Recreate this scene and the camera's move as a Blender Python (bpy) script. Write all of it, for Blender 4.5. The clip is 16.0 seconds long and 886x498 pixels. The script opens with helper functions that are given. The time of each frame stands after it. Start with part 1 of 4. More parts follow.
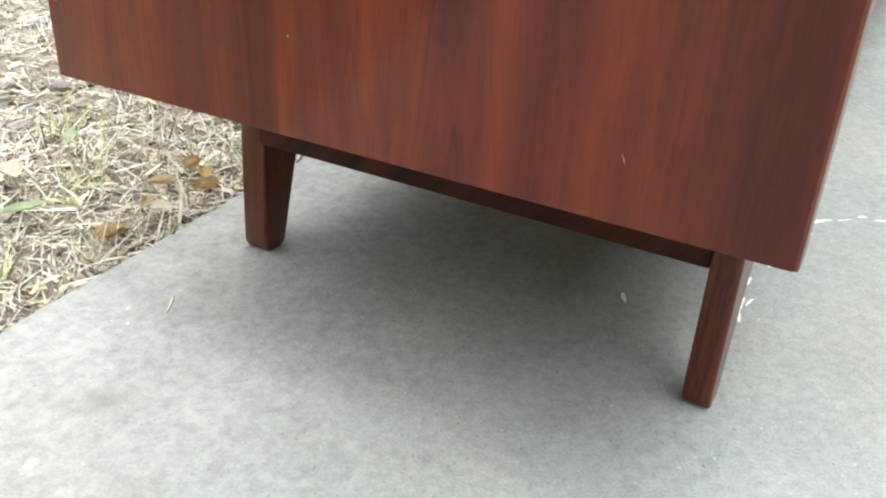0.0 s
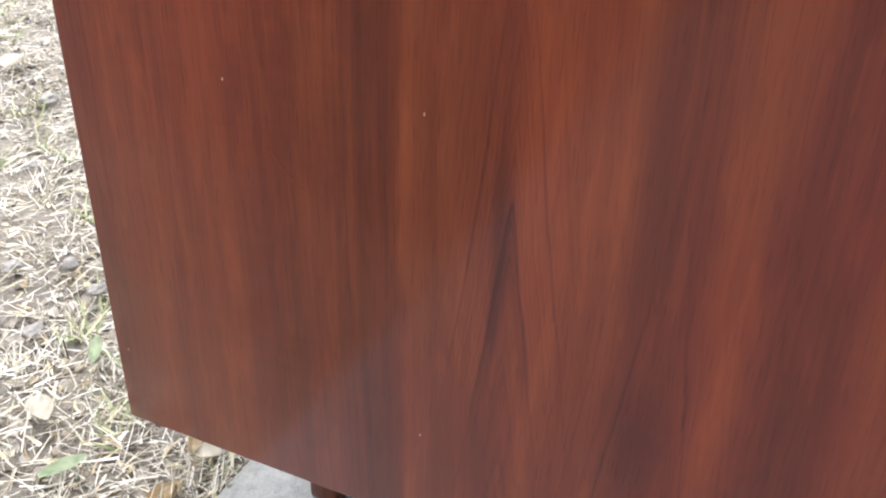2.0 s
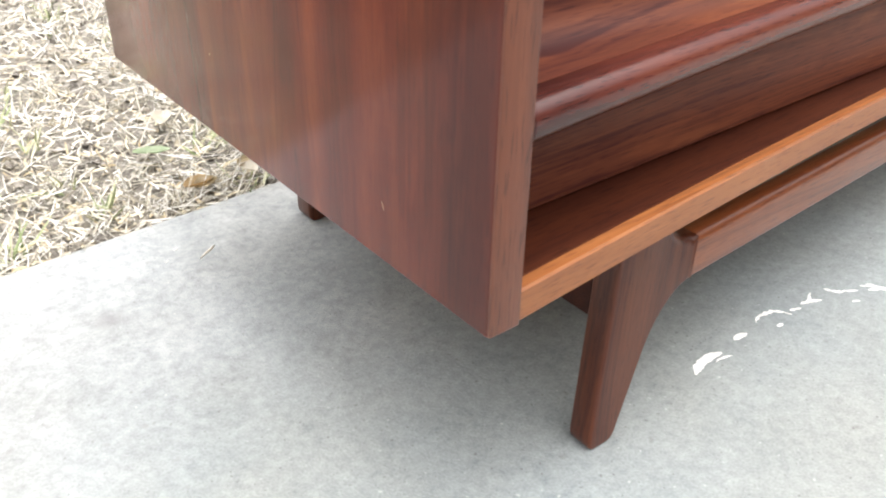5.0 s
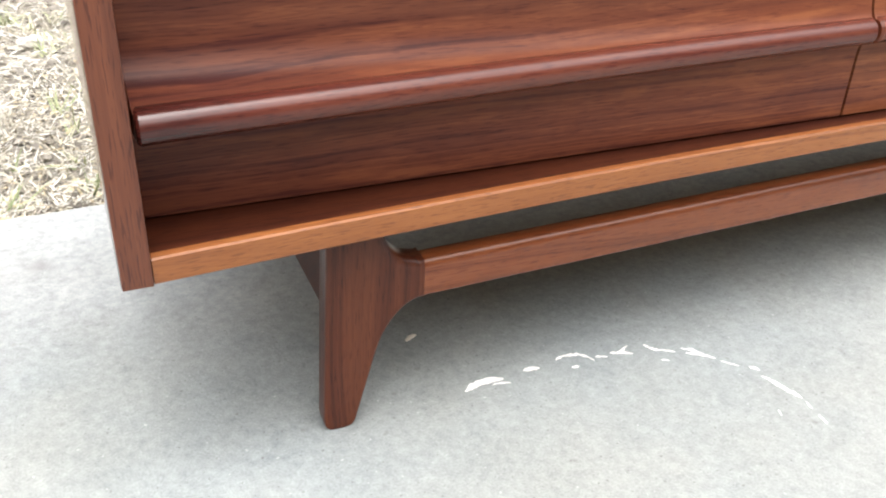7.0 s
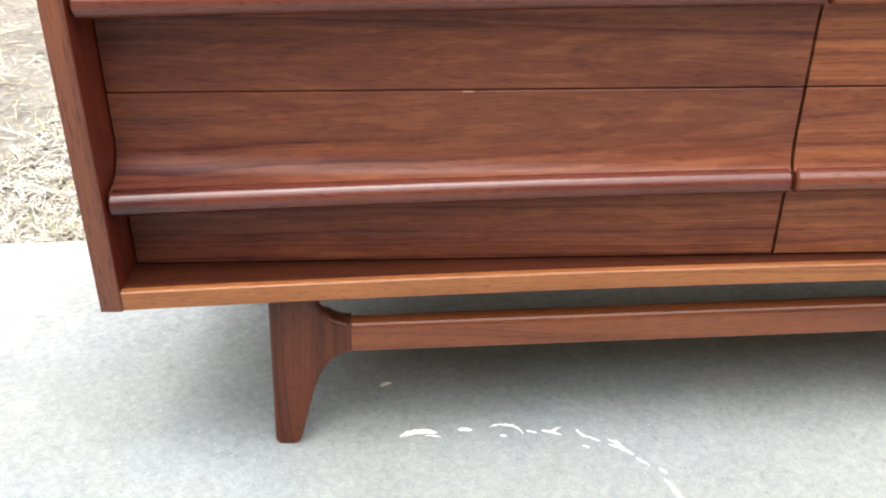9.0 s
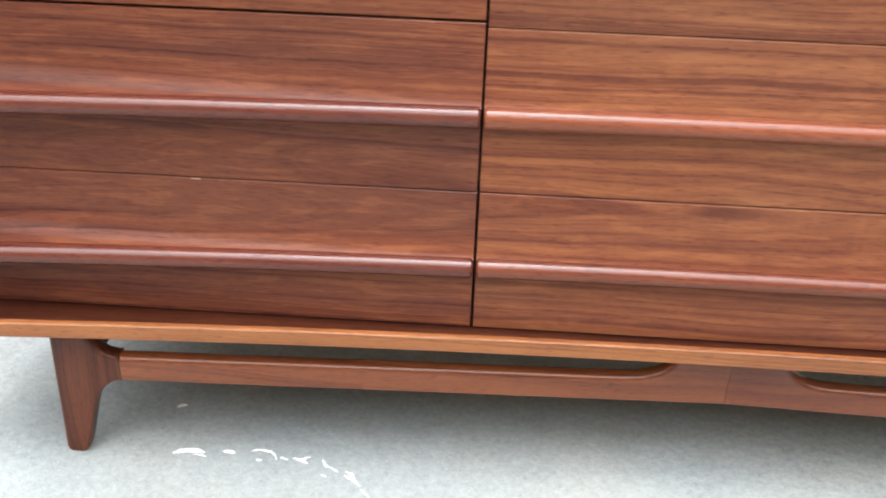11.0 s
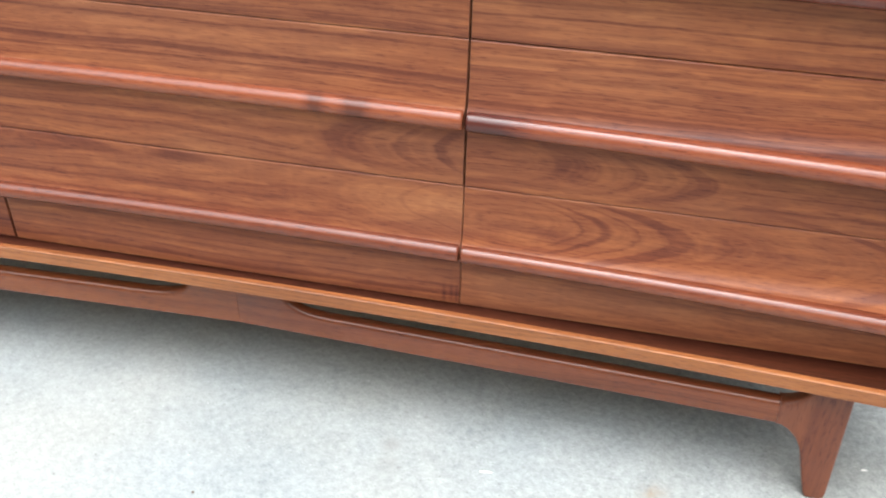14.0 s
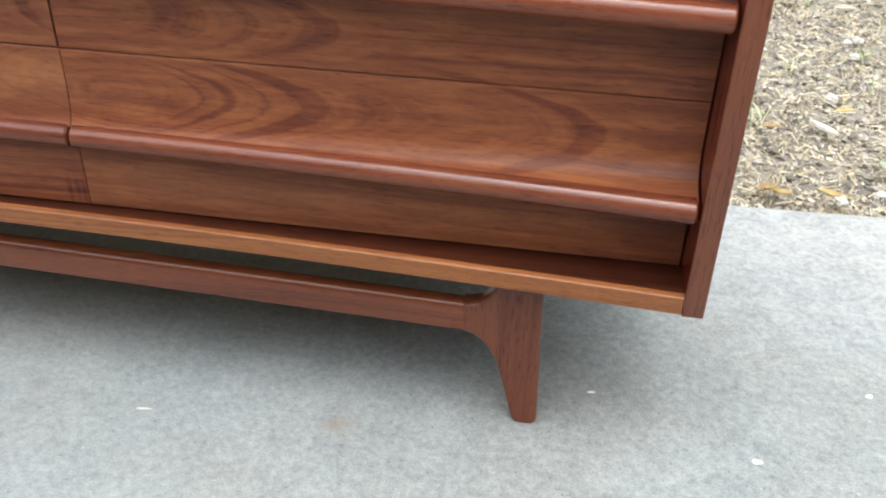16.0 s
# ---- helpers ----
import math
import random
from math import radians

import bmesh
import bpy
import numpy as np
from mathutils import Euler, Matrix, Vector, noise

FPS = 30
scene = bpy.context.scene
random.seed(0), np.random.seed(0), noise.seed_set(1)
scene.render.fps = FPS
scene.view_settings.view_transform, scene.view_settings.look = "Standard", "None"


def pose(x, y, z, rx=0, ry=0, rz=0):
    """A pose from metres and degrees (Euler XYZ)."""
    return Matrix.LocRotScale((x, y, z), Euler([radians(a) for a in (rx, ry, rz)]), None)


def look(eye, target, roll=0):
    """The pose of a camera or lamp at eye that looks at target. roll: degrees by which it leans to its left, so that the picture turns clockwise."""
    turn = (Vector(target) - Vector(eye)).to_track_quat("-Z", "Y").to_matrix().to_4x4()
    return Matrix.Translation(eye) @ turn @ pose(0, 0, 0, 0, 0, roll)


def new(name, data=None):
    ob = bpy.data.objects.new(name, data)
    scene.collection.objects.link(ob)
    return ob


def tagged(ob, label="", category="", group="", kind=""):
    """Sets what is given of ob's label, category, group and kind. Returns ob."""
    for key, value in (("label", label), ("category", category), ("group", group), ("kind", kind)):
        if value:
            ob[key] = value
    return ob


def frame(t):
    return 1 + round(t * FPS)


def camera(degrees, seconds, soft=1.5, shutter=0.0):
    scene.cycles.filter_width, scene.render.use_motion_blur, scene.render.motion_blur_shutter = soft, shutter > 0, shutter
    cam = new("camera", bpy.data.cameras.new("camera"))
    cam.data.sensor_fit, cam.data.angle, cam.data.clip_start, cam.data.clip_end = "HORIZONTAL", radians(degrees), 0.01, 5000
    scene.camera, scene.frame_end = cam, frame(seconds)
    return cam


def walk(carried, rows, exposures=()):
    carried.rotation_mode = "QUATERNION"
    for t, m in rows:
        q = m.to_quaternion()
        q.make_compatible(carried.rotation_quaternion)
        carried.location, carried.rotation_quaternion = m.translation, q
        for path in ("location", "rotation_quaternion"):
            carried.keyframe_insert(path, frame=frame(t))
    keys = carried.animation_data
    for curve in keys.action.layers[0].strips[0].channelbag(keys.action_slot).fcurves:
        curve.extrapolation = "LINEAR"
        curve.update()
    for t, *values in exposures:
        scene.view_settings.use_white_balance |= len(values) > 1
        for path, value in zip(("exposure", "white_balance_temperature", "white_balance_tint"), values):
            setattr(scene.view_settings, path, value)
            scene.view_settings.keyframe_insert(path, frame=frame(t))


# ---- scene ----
cam = camera(52.6, 16.0, soft=2.0, shutter=0.2)
PATH = [
    (0, (-0.378, -0.023, 0.381), (1.175, 0.792, -0.581), 2.9),
    (0.5, (-0.394, 0.056, 0.42), (1.182, 0.776, -0.578), 2.6),
    (1, (-0.338, 0.113, 0.442), (1.234, 0.844, -0.554), 1.1),
    (1.5, (-0.297, 0.133, 0.501), (1.311, 0.837, -0.458), 1.3),
    (2, (-0.294, 0.129, 0.53), (1.291, 0.865, -0.442), 1.2),
    (2.5, (-0.297, 0.127, 0.53), (1.274, 0.875, -0.456), 1.1),
    (3, (-0.289, 0.107, 0.525), (1.289, 0.892, -0.42), 1.9),
    (3.5, (-0.293, 0.075, 0.516), (1.222, 0.94, -0.461), 3.2),
    (4, (-0.292, -0.026, 0.502), (1.102, 0.937, -0.561), 1.7),
    (4.2, (-0.287, -0.075, 0.488), (1.031, 0.964, -0.6), 1.8),
    (6.3, (-0.0756, -0.4232, 0.4385), (0.7544, 1.1207, -0.5245), 1.79),
    (6.5, (-0.0544, -0.4397, 0.4544), (0.7627, 1.1024, -0.5223), 2.61),
    (7, (-0.0061, -0.5034, 0.4960), (0.6927, 1.0799, -0.5063), 2.30),
    (7.5, (0.0732, -0.5446, 0.5082), (0.5920, 1.1099, -0.4885), 3.20),
    (8, (0.1733, -0.6053, 0.5263), (0.5451, 1.0886, -0.4699), 1.67),
    (8.2, (0.2069, -0.6229, 0.5457), (0.4724, 1.1181, -0.4022), 1.20),
    (10.3, (0.4417, -0.7513, 0.7212), (0.4270, 1.0090, -0.2282), 0.61),
    (10.5, (0.4974, -0.7452, 0.7374), (0.4739, 0.9983, -0.2423), 1.51),
    (11, (0.6263, -0.7837, 0.7640), (0.5471, 0.9681, -0.1977), 1.96),
    (11.5, (0.7949, -0.7933, 0.8198), (0.6530, 0.9416, -0.1651), 1.89),
    (12, (0.9317, -0.8307, 0.8397), (0.7494, 0.9060, -0.1354), 0.51),
    (12.5, (1.0146, -0.8490, 0.8672), (0.8538, 0.8752, -0.1335), 1.02),
    (13, (1.1163, -0.8278, 0.8715), (0.8995, 0.8819, -0.1434), 0.77),
    (13.5, (1.2284, -0.8182, 0.8817), (0.9579, 0.8592, -0.1733), 0.45),
    (14, (1.3692, -0.7966, 0.8732), (1.0408, 0.8258, -0.2493), 1.56),
    (14.5, (1.5308, -0.8111, 0.8190), (1.1621, 0.8484, -0.2345), 1.27),
    (15, (1.6081, -0.7963, 0.7978), (1.3370, 0.8743, -0.2679), 0.59),
    (15.5, (1.6700, -0.7686, 0.7774), (1.4221, 0.9050, -0.2891), 0.64),
    (16, (1.6860, -0.6837, 0.6650), (1.4517, 0.9950, -0.3966), 1.84),
]
EXPOSURES = [(0.0, 1.33, 6620, 8), (0.5, 1.25, 6850, 8), (1.0, 0.97, 6480, 4), (1.5, 1.19, 6430, 10), (2.0, 1.34, 6280, 14), (2.5, 1.2, 6280, 12), (3.0, 1.24, 6280, 12), (3.5, 1.36, 6330, 12), (4.2, 1.56, 6450, 12), (6.5, 1.57, 6550, 12), (8.0, 1.58, 6550, 12), (10.5, 1.61, 6340, 10), (11.0, 1.77, 6320, 10), (12.5, 1.90, 6260, 10), (13.3, 1.92, 6260, 10), (14.0, 1.74, 6320, 10), (14.5, 1.68, 6335, 10), (15.0, 1.3, 6270, 10), (15.5, 1.11, 6220, 9), (16.0, 1.07, 6270, 9)]
walk(cam, [(t, look(eye, target, roll)) for t, eye, target, roll in PATH], EXPOSURES)

# ---- sky and sun: an overcast day, brighter towards the front of the dresser ----
SUN_ELEVATION, SUN_AZIMUTH = 80.0, 182.0          # degrees; azimuth clockwise from +y
world = bpy.data.worlds.new("sky")
scene.world = world
world.use_nodes = True
wn = world.node_tree.nodes
sky = wn.new("ShaderNodeTexSky")
sky.sky_type, sky.sun_disc = "NISHITA", False
sky.sun_elevation, sky.sun_rotation = radians(SUN_ELEVATION), radians(SUN_AZIMUTH)
sky.air_density, sky.dust_density, sky.ozone_density = 1.0, 6.0, 0.6
wn["Background"].inputs["Strength"].default_value = 0.12
pale = wn.new("ShaderNodeHueSaturation")          # cloud takes most of the blue out of the sky
pale.inputs["Saturation"].default_value = 0.14
world.node_tree.links.new(sky.outputs[0], pale.inputs["Color"])
world.node_tree.links.new(pale.outputs[0], wn["Background"].inputs["Color"])
sun = new("sun", bpy.data.lights.new("sun", "SUN"))
sun.data.energy, sun.data.angle, sun.data.color = 1.5, radians(105), (1.0, 0.97, 0.93)
az, el = radians(SUN_AZIMUTH), radians(SUN_ELEVATION)
toward = Vector((math.sin(az) * math.cos(el), math.cos(az) * math.cos(el), math.sin(el)))
sun.matrix_world = look(toward * 20, (0, 0, 0))


# ---- materials ----
class Graph:
    """A short way to write node trees."""

    def __init__(self, name):
        self.mat = bpy.data.materials.new(name)
        self.mat.use_nodes = True
        self.t = self.mat.node_tree
        self.bsdf = self.t.nodes["Principled BSDF"]
        self.xyz = self.add("ShaderNodeTexCoord").outputs["Object"]

    def add(self, kind, **props):
        n = self.t.nodes.new(kind)
        for k, v in props.items():
            setattr(n, k, v)
        return n

    def put(self, socket, v):
        if isinstance(v, bpy.types.NodeSocket):
            self.t.links.new(v, socket)
        else:
            socket.default_value = v

    def math(self, op, a, b=0.0, c=0.0):
        n = self.add("ShaderNodeMath", operation=op)
        for socket, v in zip(n.inputs, (a, b, c)):
            self.put(socket, v)
        return n.outputs[0]

    def vec(self, op, a, b):
        n = self.add("ShaderNodeVectorMath", operation=op)
        self.put(n.inputs[0], a), self.put(n.inputs[1], b)
        return n.outputs["Value"] if op in ("DOT_PRODUCT", "LENGTH") else n.outputs[0]

    def noise(self, scale, vector=None, detail=3.0, rough=0.55, distort=0.0):
        """Noise; scale may be one number, or a triple for stretched noise."""
        n = self.add("ShaderNodeTexNoise")
        v = self.xyz if vector is None else vector
        if isinstance(scale, tuple):
            v, scale = self.vec("MULTIPLY", v, scale), 1.0
        self.put(n.inputs["Vector"], v)
        for k, x in (("Scale", scale), ("Detail", detail), ("Roughness", rough), ("Distortion", distort)):
            n.inputs[k].default_value = x
        return n.outputs["Fac"]

    def ramp(self, fac, stops):
        n = self.add("ShaderNodeValToRGB")
        e = n.color_ramp.elements
        while len(e) < len(stops):
            e.new(0.5)
        for el_, (p, c) in zip(e, stops):
            el_.position, el_.color = p, (*(c if isinstance(c, tuple) else (c, c, c)), 1)
        self.put(n.inputs[0], fac)
        return n.outputs[0]

    def mix(self, fac, a, b, kind="MIX"):
        n = self.add("ShaderNodeMix", data_type="RGBA", blend_type=kind)
        self.put(n.inputs["Factor"], fac)
        for socket, v in zip((n.inputs[6], n.inputs[7]), (a, b)):
            self.put(socket, (*v, 1) if isinstance(v, tuple) else v)
        return n.outputs[2]

    def bump(self, height, distance, strength=1.0):
        n = self.add("ShaderNodeBump")
        n.inputs["Strength"].default_value, n.inputs["Distance"].default_value = strength, distance
        self.put(n.inputs["Height"], height)
        self.t.links.new(n.outputs[0], self.bsdf.inputs["Normal"])

    def done(self, color, rough, specular=0.5):
        self.put(self.bsdf.inputs["Base Color"], color)
        self.put(self.bsdf.inputs["Roughness"], rough)
        self.bsdf.inputs["Specular IOR Level"].default_value = specular
        return self.mat


def along(axis, a, b):
    """A triple with a along the grain and b across it."""
    return tuple(a if n == axis else b for n in range(3))


def hill(g, axis, place, half, width):
    """A soft round hill of height 1 at a place, longer along the grain than across it."""
    q = g.vec("MULTIPLY", g.vec("SUBTRACT", g.xyz, place), along(axis, 1 / half, 1 / width))
    return g.math("EXPONENT", g.math("MULTIPLY", g.vec("DOT_PRODUCT", q, q), -1.0))


def centred(g, value, amount):
    return g.math("MULTIPLY_ADD", value, amount, -amount / 2)


def grain(g, axis, p, fine):
    """Fine streaks, pores and short dark ticks along the grain: (what they add to the tone, the pores for the relief)."""
    streak = g.noise(along(axis, 1.6, 210.0), p, 4.0, 0.62)
    pores = g.noise(along(axis, 22.0, 1000.0), p, 2.0, 0.6)
    ticks = g.ramp(g.noise(along(axis, 60.0, 900.0), p, 1.0, 0.5), [(0.33, 1.0), (0.42, 0.0)])
    tone = g.math("ADD", centred(g, streak, 0.62 * fine), centred(g, pores, 0.55 * fine))
    return g.math("MULTIPLY_ADD", ticks, -0.50 * fine, tone), g.math("MULTIPLY_ADD", pores, 0.6, g.math("MULTIPLY", streak, 0.4))


def lacquer(g, pores, rough, coat, coat_rough):
    smear = g.noise(9.0, None, 3.0, 0.6)
    g.bump(pores, 0.0003, 0.4)
    g.bsdf.inputs["Coat Weight"].default_value = coat
    g.put(g.bsdf.inputs["Coat Roughness"], g.math("MULTIPLY_ADD", smear, 0.10, coat_rough - 0.05))
    return g.math("MULTIPLY_ADD", smear, 0.16, rough - 0.08)


def wood(name, axis, tones, lines=110.0, rough=0.38, contrast=1.0, across=(0.0, 1.0, 1.0), fine=0.5, coat=0.3, gloss=0.3, spots=(), coat_rough=0.16, coat_ior=1.5):
    """Oiled solid walnut. axis: the way of the grain; the growth lines run along it and drift slowly across."""
    g = Graph(name)
    info = g.add("ShaderNodeObjectInfo").outputs["Random"]
    p = g.vec("ADD", g.xyz, g.vec("MULTIPLY", info, along(axis, 3.0, 0.0)))
    field = g.math("MULTIPLY_ADD", g.noise(along(axis, 1.4, 9.0), p, 2.0, 0.5), 0.05, g.vec("DOT_PRODUCT", p, across))
    rings = g.noise(1.0, g.vec("MULTIPLY", field, (lines, lines * 0.31, lines * 0.17)), 3.0, 0.6)
    tone = g.math("MULTIPLY_ADD", g.ramp(rings, [(0.34, 0.0), (0.46, 0.6), (0.62, 1.0)]), 0.42 * contrast, 0.5 - 0.25 * contrast)
    tone = g.math("ADD", tone, centred(g, g.noise(along(axis, 5.0, 16.0), p, 3.0, 0.6), 0.40))
    fine_tone, pores = grain(g, axis, p, fine)
    tone = g.math("ADD", tone, fine_tone)
    for place, half, width, amount in spots:
        tone = g.math("MULTIPLY_ADD", hill(g, axis, place, half, width), amount, tone)
    tone = g.math("ADD", tone, centred(g, info, 0.10))
    color = g.ramp(tone, [(0.10, tones[0]), (0.47, tones[1]), (0.88, tones[2])])
    g.bsdf.inputs["Coat IOR"].default_value = coat_ior
    return g.done(color, lacquer(g, pores, rough, coat, coat_rough), gloss)


def veneer(name, axis, tones, second, pith, slope, wander=0.05, wobble=0.02, arches=(), lines=120.0, contrast=1.0, fine=0.5, bands=(), spots=(), flames=0.3, curl=0.0, seed=0.0,
           rough=0.4, gloss=0.3, coat=0.4, coat_rough=0.22, coat_ior=1.5):
    """A flat-sawn walnut leaf. The growth rings lie round a pith line that runs under the leaf at the slope given, so that they close to
    arches where it comes near the face. arches: nested arches in it (place,
    way they point, sharpness, below zero for pointed ones, reach along and across, rings for each metre, strength). second: the browner tones that drift through the red. bands: broad stripes by y."""
    g = Graph(name)
    info = g.add("ShaderNodeObjectInfo").outputs["Random"]
    p = g.vec("ADD", g.xyz, (seed, seed * 0.7, seed * 0.3))
    side = (0.0, 1.0, 0.0) if axis == 2 else (0.0, 0.0, 1.0)
    q = g.vec("SUBTRACT", g.xyz, pith)
    u, v = g.vec("DOT_PRODUCT", q, along(axis, 1.0, 0.0)), g.vec("DOT_PRODUCT", q, side)
    v = g.math("ADD", v, centred(g, g.noise(along(axis, 2.0, 5.0), p, 2.0, 0.5), wander))
    v = g.math("ADD", v, centred(g, g.noise(along(axis, 5.0, 26.0), p, 2.0, 0.5), 0.008))
    deep = g.math("MULTIPLY_ADD", u, slope, centred(g, g.noise(along(axis, 5.0, 3.0), p, 2.0, 0.5), wobble))
    r = g.math("SQRT", g.math("ADD", g.math("MULTIPLY", v, v), g.math("MULTIPLY", deep, deep)))
    r = g.math("ADD", r, centred(g, g.noise(along(axis, 24.0, 90.0), p, 2.0, 0.5), 0.0022))
    rings = g.noise(1.0, g.vec("ADD", g.vec("MULTIPLY", r, (lines, lines * 0.31, lines * 0.17)), (seed, 0.0, 0.0)), 3.0, 0.62)
    late = g.noise(1.0, g.vec("ADD", g.vec("MULTIPLY", r, (lines * 2.1, lines * 0.5, 0.0)), (seed, 4.0, 0.0)), 1.0, 0.5)
    late = g.ramp(g.math("ABSOLUTE", g.math("SUBTRACT", late, 0.5)), [(0.0, 1.0), (0.05, 0.25), (0.09, 0.0)])
    late = g.math("MULTIPLY", late, g.ramp(g.noise(along(axis, 2.5, 24.0), p, 2.0, 0.6), [(0.36, 0.1), (0.62, 1.0)]))
    tone = g.math("MULTIPLY_ADD", g.ramp(rings, [(0.33, 0.0), (0.45, 0.55), (0.50, 0.75), (0.66, 1.0)]), 0.56 * contrast, 0.5 - 0.36 * contrast)
    tone = g.math("MULTIPLY_ADD", late, -0.24 * contrast, tone)
    for n, (place, way, sharp, half, width, count, strength) in enumerate(arches):
        q = g.vec("SUBTRACT", g.xyz, place)
        bent = g.math("ADD", g.vec("DOT_PRODUCT", q, side), centred(g, g.noise(along(axis, 8.0, 20.0), p, 2.0, 0.5), 0.014 if sharp > 0 else 0.007))
        apart = g.math("MULTIPLY", bent, bent) if sharp > 0 else g.math("SQRT", g.math("MULTIPLY_ADD", bent, bent, 1e-6))
        s = g.math("MULTIPLY_ADD", apart, abs(sharp), g.vec("DOT_PRODUCT", q, along(axis, way, 0.0)))
        s = g.math("ADD", s, centred(g, g.noise(along(axis, 30.0, 60.0), p, 3.0, 0.6), 0.020))
        ring = g.noise(1.0, g.vec("ADD", g.vec("MULTIPLY", s, (count, count * 0.3, 0.0)), (seed + 3.0 * n, 0.0, 2.0)), 2.0, 0.6)
        ring = g.ramp(ring, [(0.36, 1.0), (0.44, 0.35), (0.54, 0.0), (0.66, 0.35)])
        near = g.math("MINIMUM", g.math("MULTIPLY", hill(g, axis, place, half, width), 1.6), 1.0)
        plain = g.math("MULTIPLY_ADD", ring, -strength, 0.49 + 0.36 * strength)
        tone = g.math("ADD", tone, g.math("MULTIPLY", near, g.math("SUBTRACT", plain, tone)))
    if bands:
        drift = centred(g, g.noise(along(axis, 6.0, 10.0), p, 3.0, 0.6), 0.026)
        y = g.math("ADD", g.vec("DOT_PRODUCT", g.xyz, (0.0, 1.0, 0.0)), drift)
        tone = g.math("ADD", tone, centred(g, g.ramp(g.math("DIVIDE", y, 0.464), [(k / 0.464, a) for k, a in bands]), 0.70))
    lick = g.ramp(g.noise(along(axis, 13.0, 95.0), g.vec("ADD", p, (2.0, 3.0, 1.0)), 3.0, 0.55, 0.5), [(0.38, 0.0), (0.52, 0.35), (0.60, 1.0)])
    tone = g.math("ADD", tone, g.math("MULTIPLY_ADD", lick, flames, -0.3 * flames))
    tone = g.math("ADD", tone, centred(g, g.noise(along(axis, 2.2, 12.0), g.vec("ADD", p, (5.0, 1.0, 2.0)), 3.0, 0.6), 0.32))
    fine_tone, pores = grain(g, axis, g.vec("ADD", p, g.vec("MULTIPLY", info, along(axis, 3.0, 0.0))), fine)
    tone = g.math("ADD", tone, fine_tone)
    fiddle = centred(g, g.noise(along(axis, 170.0, 30.0), p, 2.0, 0.5, 0.3), 8.0 * curl)
    tone = g.math("MULTIPLY_ADD", fiddle, g.ramp(g.noise(along(axis, 4.0, 9.0), p, 1.0, 0.5), [(0.42, 0.0), (0.60, 1.0)]), tone)
    for place, half, width, amount in spots:
        tone = g.math("MULTIPLY_ADD", hill(g, axis, place, half, width), amount, tone)
    tone = g.math("ADD", tone, centred(g, info, 0.08))
    color = g.ramp(tone, [(0.10, tones[0]), (0.47, tones[1]), (0.90, tones[2])])
    brown = g.ramp(tone, [(0.10, second[0]), (0.47, second[1]), (0.90, second[2])])
    color = g.mix(g.ramp(g.noise(along(axis, 1.8, 8.0), g.vec("ADD", p, (1.0, 6.0, 4.0)), 3.0, 0.6), [(0.42, 0.0), (0.66, 0.8)]), color, brown)
    g.bsdf.inputs["Coat IOR"].default_value = coat_ior
    return g.done(color, lacquer(g, pores, rough, coat, coat_rough), gloss)


RED = ((0.0524, 0.0084, 0.0063), (0.1231, 0.0201, 0.011), (0.2337, 0.0467, 0.0172))
OLIVE = ((0.0522, 0.0117, 0.0066), (0.1162, 0.0251, 0.0107), (0.2193, 0.0583, 0.0187))
BROWN = ((0.0624, 0.0169, 0.0143), (0.1757, 0.0555, 0.0276), (0.3503, 0.1316, 0.0509))
TAN = ((0.0645, 0.0213, 0.0168), (0.1713, 0.0626, 0.0334), (0.3336, 0.1406, 0.0654))
BROWN_DULL = ((0.0576, 0.0154, 0.0135), (0.1623, 0.0503, 0.0263), (0.3235, 0.1193, 0.0484))
DULL = ((0.0579, 0.0186, 0.0157), (0.1536, 0.0548, 0.0312), (0.2991, 0.1231, 0.0611))
ORANGE = ((0.1017, 0.0328, 0.0117), (0.2332, 0.0798, 0.0254), (0.3947, 0.1548, 0.0489))
BANDS = ((0.0, 0.24), (0.020, 0.26), (0.035, 0.36), (0.050, 0.42), (0.062, 0.54), (0.078, 0.48), (0.090, 0.66), (0.098, 0.72), (0.106, 0.58), (0.118, 0.33),
         (0.136, 0.35), (0.144, 0.60), (0.151, 0.70), (0.159, 0.40), (0.172, 0.33), (0.183, 0.37), (0.194, 0.54), (0.210, 0.64), (0.228, 0.64), (0.241, 0.46),
         (0.262, 0.58), (0.282, 0.74), (0.286, 0.40), (0.302, 0.34), (0.318, 0.40), (0.326, 0.50), (0.336, 0.36), (0.364, 0.42), (0.374, 0.64), (0.405, 0.54), (0.430, 0.64), (0.462, 0.50))
side_wood = veneer("walnut_veneer_upright", 2, RED, OLIVE, (0, 0.238, 0.330), 0.10, 0.016, 0.006, [((0, 0.236, 0.350), 1.0, -8.0, 0.085, 0.026, 42.0, 0.34), ((0, 0.172, 0.27), 1.0, -9.0, 0.07, 0.028, 36.0, 0.22)], lines=110, contrast=0.24, fine=0.18, bands=BANDS, flames=0.12, curl=0.014, seed=1.3,
                   rough=0.38, gloss=0.03, coat=1.0, coat_rough=0.15, coat_ior=1.36,
                   spots=[((0, 0.2405, 0.365), 0.040, 0.0045, -0.26), ((0, 0.228, 0.365), 0.035, 0.006, 0.14), ((0, 0.200, 0.385), 0.030, 0.012, 0.16), ((0, 0.249, 0.315), 0.040, 0.006, 0.14),
                          ((0, 0.244, 0.300), 0.040, 0.0035, -0.14), ((0, 0.177, 0.280), 0.030, 0.012, -0.20), ((0, 0.02, 0.25), 0.10, 0.030, -0.14)])
DRAWER = dict(fine=0.32, contrast=0.56, gloss=0.03, rough=0.5, coat=0.35, coat_rough=0.30, coat_ior=1.42, curl=0.009, flames=0.14)
